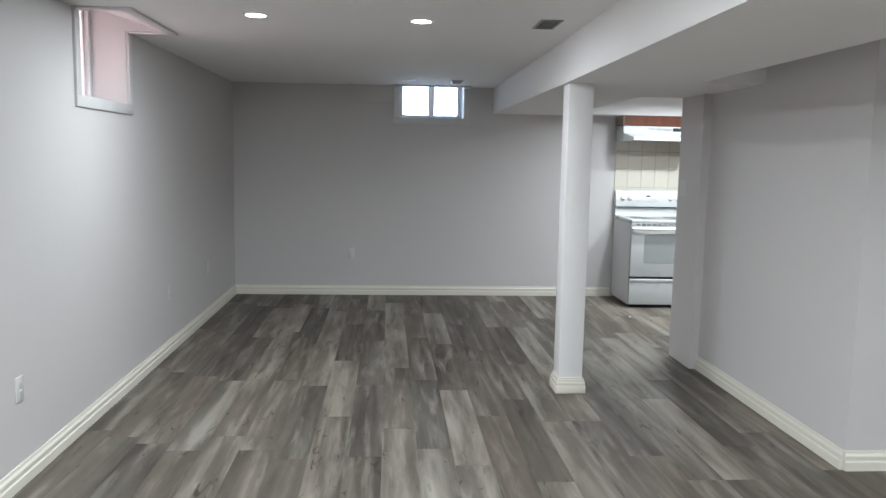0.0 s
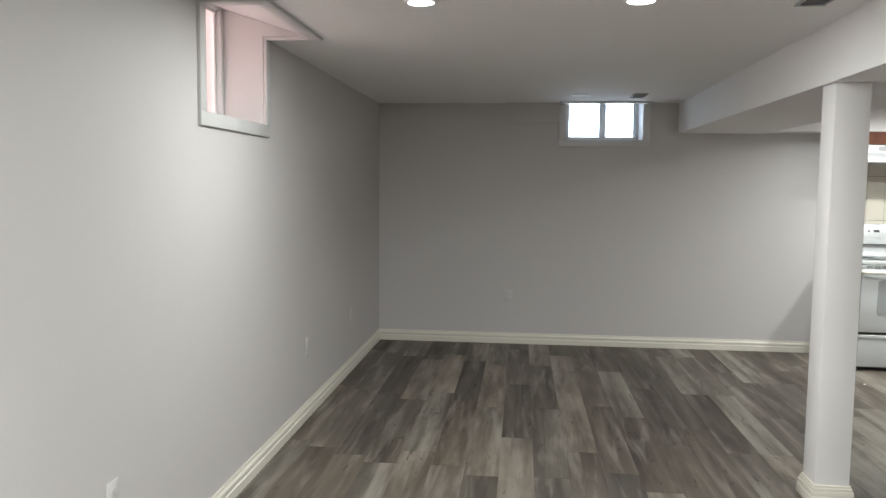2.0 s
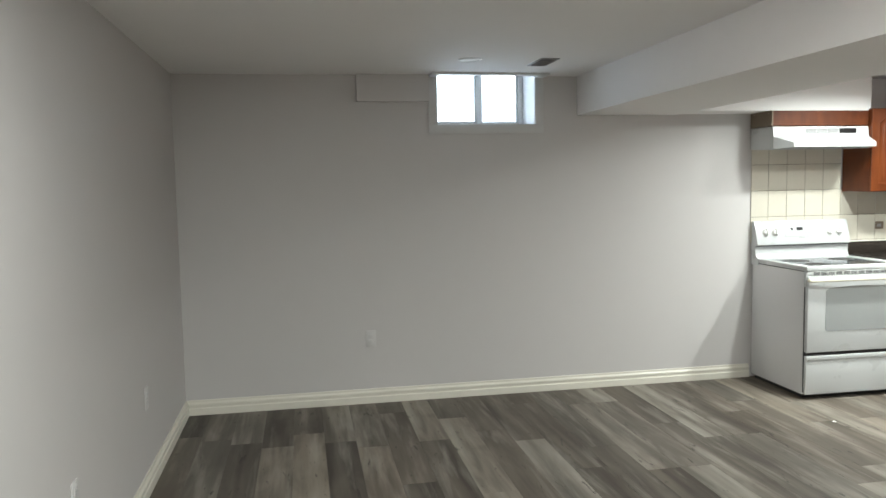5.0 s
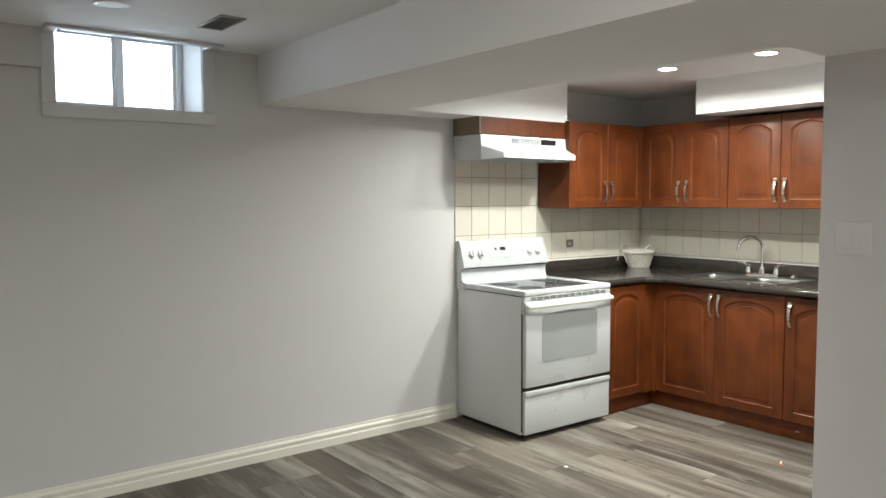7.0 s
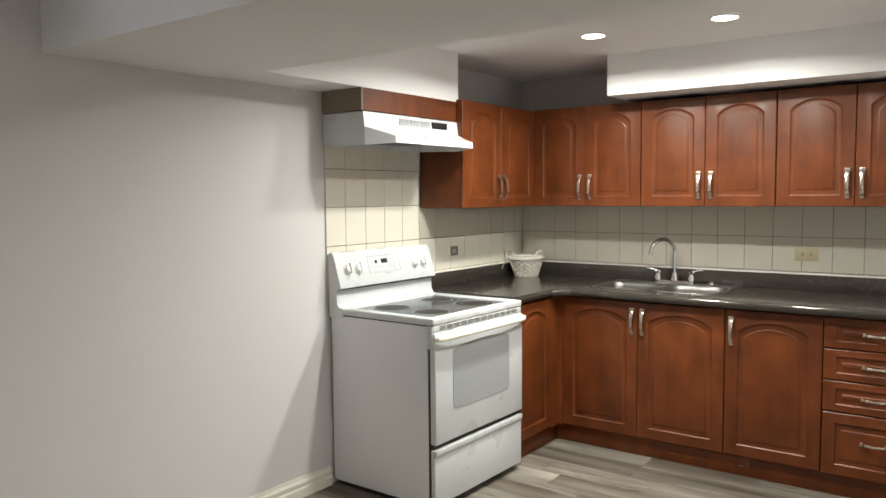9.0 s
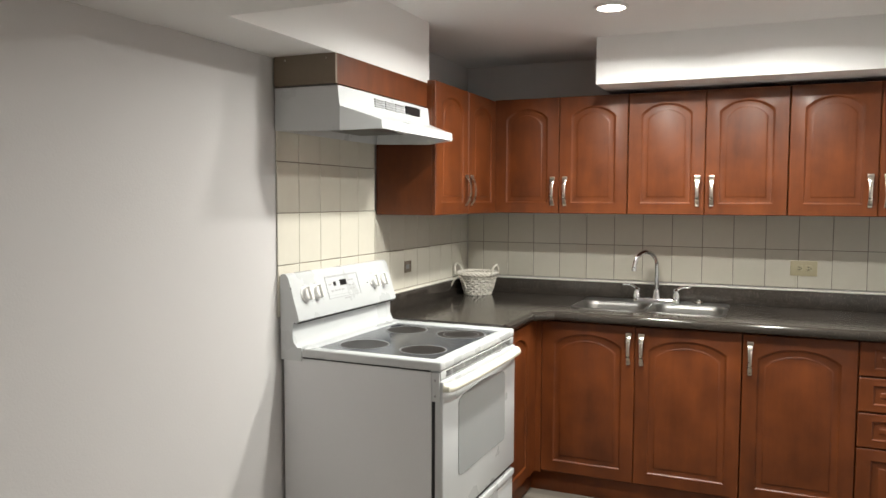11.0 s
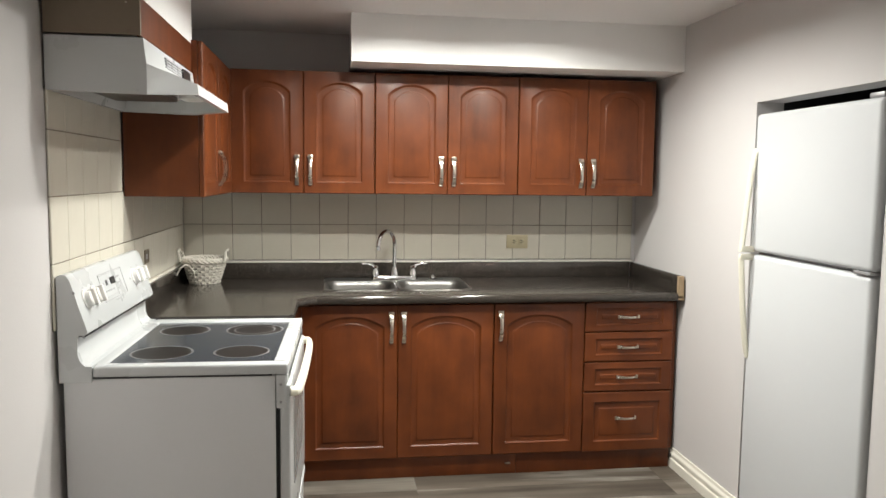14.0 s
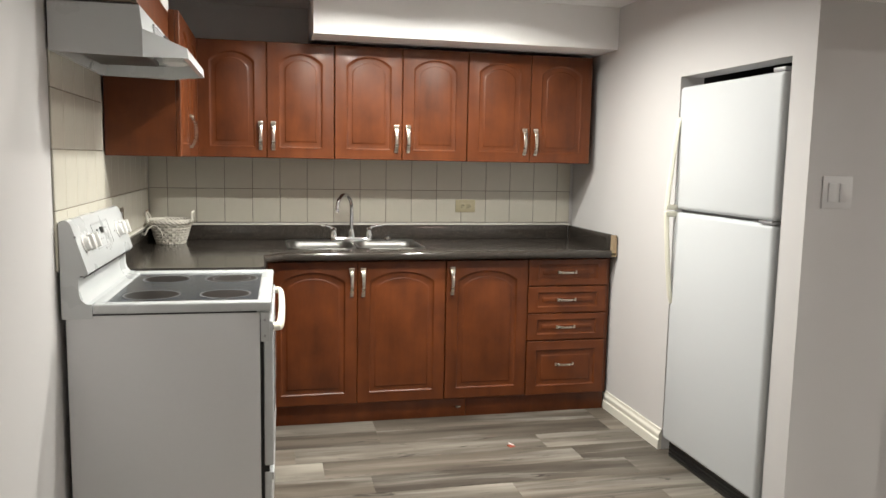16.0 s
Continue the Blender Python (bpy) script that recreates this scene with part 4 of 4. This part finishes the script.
make("hinge", bm, M_METAL_GREY, fridge, True)
bm = bmesh.new()
add_box(bm, 0.006, FW - 0.006, 0.04, 0.06, 1.179, 1.194)
make("gasket", bm, M_METAL_GREY, fridge)
for z0, z1 in ((1.202, 1.61), (0.75, 1.17)):
    bm = bmesh.new()
    zs = [z0 + (z1 - z0) * k / 14 for k in range(15)]
    up = z0 > 1
    ramp = [((1 - k / 14) if up else k / 14) ** 0.6 for k in range(15)]
    tube(bm, [(0.018, 0.004 - 0.05 * r, z) for r, z in zip(ramp, zs)], [0.012] * 15, 8, 0.8)
    ze = z0 if up else z1
    add_box(bm, 0.006, 0.03, -0.054, 0.006, ze - 0.012, ze + 0.012, 0.004)
    make("handle", bm, M_CREAM, fridge, True, "aged cream curved handle")


# ---- switches, outlets, vents, lamps ----
def plate(name, m, w, h, slots, label, category, mat, kind_parts, group=""):
    """A wall plate in the xz plane, facing -y."""
    root = thing(name, m, label, category, group)
    bm = bmesh.new()
    add_box(bm, -w / 2, w / 2, -0.006, 0, -h / 2, h / 2, 0.003)
    make("cover", bm, mat, root, True)
    bm = bmesh.new()
    for x, z, sw, sh, out in slots:
        add_box(bm, x - sw / 2, x + sw / 2, -0.006 - out, -0.004, z - sh / 2, z + sh / 2, 0.0012)
    make(kind_parts, bm, mat, root, True)
    bm = bmesh.new()
    if kind_parts == "socket":
        for x, z, sw, sh, out in slots:
            for o in (-0.0065, 0.0065):
                if w > h:
                    add_box(bm, x - 0.006, x + 0.006, -0.0068 - out, -0.005, z + o - 0.0018, z + o + 0.0018)
                else:
                    add_box(bm, x + o - 0.001, x + o + 0.001, -0.0068 - out, -0.005, z - 0.002, z + 0.008)
            add_box(bm, x - 0.002, x + 0.002, -0.0068 - out, -0.005, z - 0.0115, z - 0.0075) if w < h else add_box(bm, x + 0.008, x + 0.0125, -0.0068 - out, -0.005, z - 0.003, z + 0.003)
        make("slots", bm, M_PRINT if mat is M_PLATE else M_BLACK, root, kind="stuff")
    else:
        for x, z, sw, sh, out in slots:
            for s in (-1, 1):
                add_box(bm, x + s * sw / 2 - 0.0006, x + s * sw / 2 + 0.0006, -0.0064, -0.005, z - sh / 2, z + sh / 2)
            add_box(bm, x - sw / 2, x + sw / 2, -0.0064, -0.005, z - sh / 2 - 0.001, z - sh / 2)
        make("groove", bm, M_PRINT, root)
    return root


DUP = [(0, 0.02, 0.033, 0.028, 0.002), (0, -0.02, 0.033, 0.028, 0.002)]
OL = "white duplex outlet on the grey wall"
for y, z in ((3.65, 0.44), (5.985, 0.455), (7.22, 0.46)):
    plate("wall_outlet", pose(WX, y, z, 0, 0, 90), 0.07, 0.115, DUP, OL, "outlet", M_PLATE, "socket", "wall outlets")
plate("wall_outlet", pose(-0.405, NY, 0.45), 0.07, 0.115, DUP, OL, "outlet", M_PLATE, "socket", "wall outlets")
plate("kitchen_outlet", pose(4.3812, 6.615, 1.12, 0, 0, -90), 0.125, 0.078, [(0.022, 0, 0.03, 0.034, 0.002), (-0.022, 0, 0.03, 0.034, 0.002)], "beige duplex outlet on tiled backsplash", "outlet", M_BEIGE, "socket")
ROCK = [(-0.024, 0, 0.033, 0.066, 0.0035), (0.024, 0, 0.033, 0.066, 0.0035)]
plate("light_switch", pose(CX, 5.8, 1.31, 0, 0, -90), 0.125, 0.118, ROCK, "white double rocker light switch on partition", "light switch", M_PLATE, "rocker")
plate("light_switch", pose(2.5, CY, 1.265), 0.125, 0.118, ROCK, "white double rocker light switch on pale wall", "light switch", M_PLATE, "rocker")
jb = thing("open_junction_box", pose(3.555, 8.4512, 1.125), "open metal junction box without cover", "junction box")
bm = bmesh.new()
for r in ((-0.036, 0.036, 0.024, 0.029), (-0.036, 0.036, -0.029, -0.024), (-0.036, -0.03, -0.024, 0.024), (0.03, 0.036, -0.024, 0.024)):
    add_box(bm, r[0], r[1], -0.004, 0, r[2], r[3], 0.001)
make("rim", bm, M_RAWSIDE, jb)
bm = bmesh.new()
add_box(bm, -0.03, 0.03, -0.0015, 0, -0.024, 0.024)
make("inside", bm, M_GROUT, jb)
bm = bmesh.new()
add_box(bm, -0.02, 0.016, -0.003, -0.001, -0.012, 0.01, 0.001)
make("bracket", bm, M_METAL_GREY, jb)

for (px, py) in ((0.86, 4.5), (0.65, 7.84)):
    v = thing("ceiling_vent", pose(px, py, CEIL), "grey metal ceiling air register", "vent", "ceiling vents")
    bm = bmesh.new()
    for r in ((-0.06, 0.06, -0.14, -0.12), (-0.06, 0.06, 0.12, 0.14), (-0.06, -0.045, -0.12, 0.12), (0.045, 0.06, -0.12, 0.12)):
        add_box(bm, r[0], r[1], r[2], r[3], -0.006, 0, 0.0015)
    make("rim", bm, M_METAL_GREY, v, True)
    bm = bmesh.new()
    for k in range(11):
        t = bmesh.new()
        add_box(t, -0.045, 0.045, -0.008, 0.008, -0.001, 0.001)
        merge(bm, t, pose(0, -0.108 + k * 0.0216, -0.005, 35))
    make("louvers", bm, M_METAL_GREY, v, kind="stuff")
    # thin dark plate on the ceiling for the shade behind the louvers
    bm = bmesh.new()
    add_box(bm, -0.045, 0.045, -0.12, 0.12, -0.0012, 0)
    make("duct_shade", bm, M_SHADE, v)

# also builds fittings for the three added lamps out of view
for k, (px, py) in enumerate(POTS_AND_FILL + [(0.175, 7.78)]):
    on = k < len(POTS_AND_FILL)
    p = thing("recessed_light", pose(px, py, CEIL), "lit round recessed ceiling light, seen or added" if on else "unlit round white recessed ceiling light", "ceiling light", "recessed lights")
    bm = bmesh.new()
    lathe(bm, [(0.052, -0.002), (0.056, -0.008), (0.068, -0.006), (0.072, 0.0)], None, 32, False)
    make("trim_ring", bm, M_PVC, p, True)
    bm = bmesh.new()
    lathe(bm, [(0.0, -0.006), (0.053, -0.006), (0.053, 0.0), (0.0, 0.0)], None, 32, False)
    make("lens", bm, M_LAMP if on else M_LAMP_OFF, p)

for nm, x, y, s, mat, lab in (("plastic_scrap", 3.294, 6.634, 0.016, M_RED, "small red and white plastic scrap on the floor"), ("paper_scrap", 2.34, 7.335, 0.01, M_PLASTIC, "tiny white paper scrap on the floor")):
    bm = bmesh.new()
    prism(bm, [(-s, 0), (s, 0), (s * 0.3, s * 0.55)], pose(0, -s, 0.0005), 2 * s, 0.001)
    bit = make(nm, bm, mat, label=lab, category="debris", m=pose(x, y, 0, 0, 0, 25))
    if mat is M_RED:
        bm = bmesh.new()
        add_box(bm, -0.018, 0.018, -0.004, 0.004, 0.009, 0.0125, 0.001)
        make("paper_strip", bm, M_PLASTIC, bit, False, "white paper strip")


# ---- wall tiles ----
def tile_field(name, m, xs, zs, keep, label):
    root = tagged(new(name), label, "wall tiles", "", "structure")
    root.matrix_basis = m
    cache = {}
    bm = bmesh.new()
    for a, b in zip(xs, xs[1:]):
        for c, d in zip(zs, zs[1:]):
            if not keep((a + b) / 2, (c + d) / 2):
                continue
            add_box(bm, max(a, xs[0] + 0.004), b, -0.0045, 0, c, d)
            key = (round(b - a, 3), round(d - c, 3))
            if key not in cache:
                t = bmesh.new()
                w, h = (b - a) / 2 - 0.0014, (d - c) / 2 - 0.0014
                add_box(t, -w, w, -0.008, -0.001, -h, h, 0.0016, 1)
                me = bpy.data.meshes.new("tile")
                t.to_mesh(me)
                t.free()
                me.materials.append(M_TILE)
                cache[key] = me
            ob = new("tile", cache[key])
            ob.location = ((a + b) / 2, 0, (c + d) / 2)
            ob.parent = root
    make("grout", bm, M_GROUT, root)


ZS = [0.823, 1.018, 1.213, 1.41, 1.603, 1.72]
tile_field("backsplash_north", pose(0, NY - 0.0005, 0), [2.46, 2.602] + [2.7545 + 0.1525 * k for k in range(10)] + [4.28, 4.38], ZS,
           lambda x, z: (z < 1.4 or x < 3.25) and (z > 1 or x > 2.6), "cream glazed wall tiles behind the range")
tile_field("backsplash_east", pose(EX - 0.0005, 8.452, 0, 0, 0, -90), [0, 0.1] + [0.2555 + 0.1555 * k for k in range(15)] + [2.52], ZS[1:4], lambda x, z: True,
           "cream glazed wall tiles above the counter")


# ---- floor planks ----
boxes("subfloor", M_SUB, [(WX - 0.02, EX + 0.1, SY - 0.1, NY + 0.1, -0.14, -0.012)], label="dark subfloor under the planks", category="floor", kind="structure")
floor = tagged(new("floor"), "grey oak-look vinyl plank floor", "floor", "", "structure")
PW, PL = 0.182, 1.22
plank_meshes = {}


def plank_mesh(length, width):
    key = (round(length, 2), round(width, 3))
    if key not in plank_meshes:
        bm = bmesh.new()
        add_box(bm, -width / 2 + 0.0002, width / 2 - 0.0002, -length / 2 + 0.0002, length / 2 - 0.0002, -0.006, 0, 0.0006, 1)
        me = bpy.data.meshes.new("plank")
        bm.to_mesh(me)
        bm.free()
        me.materials.append(M_PLANK)
        plank_meshes[key] = me
    return plank_meshes[key]


rng = random.Random(5)
x0 = WX - 0.02
while x0 < EX + 0.02:
    x1 = min(x0 + PW, EX + 0.05)
    y = SY - round(rng.random() * PL, 1)
    while y < NY:
        a, b = max(y, SY - 0.05), min(y + PL, NY + 0.05)
        a, b = round(a, 2), round(b, 2)
        hidden = x0 > RX + 0.15 and CY + 0.1 < a and b < KY - 0.1
        if b - a > 0.02 and not hidden:
            ob = new("plank", plank_mesh(b - a, x1 - x0))
            ob.location = ((x0 + x1) / 2, (a + b) / 2, 0)
            ob.parent = floor
        y += PL
    x0 += PW
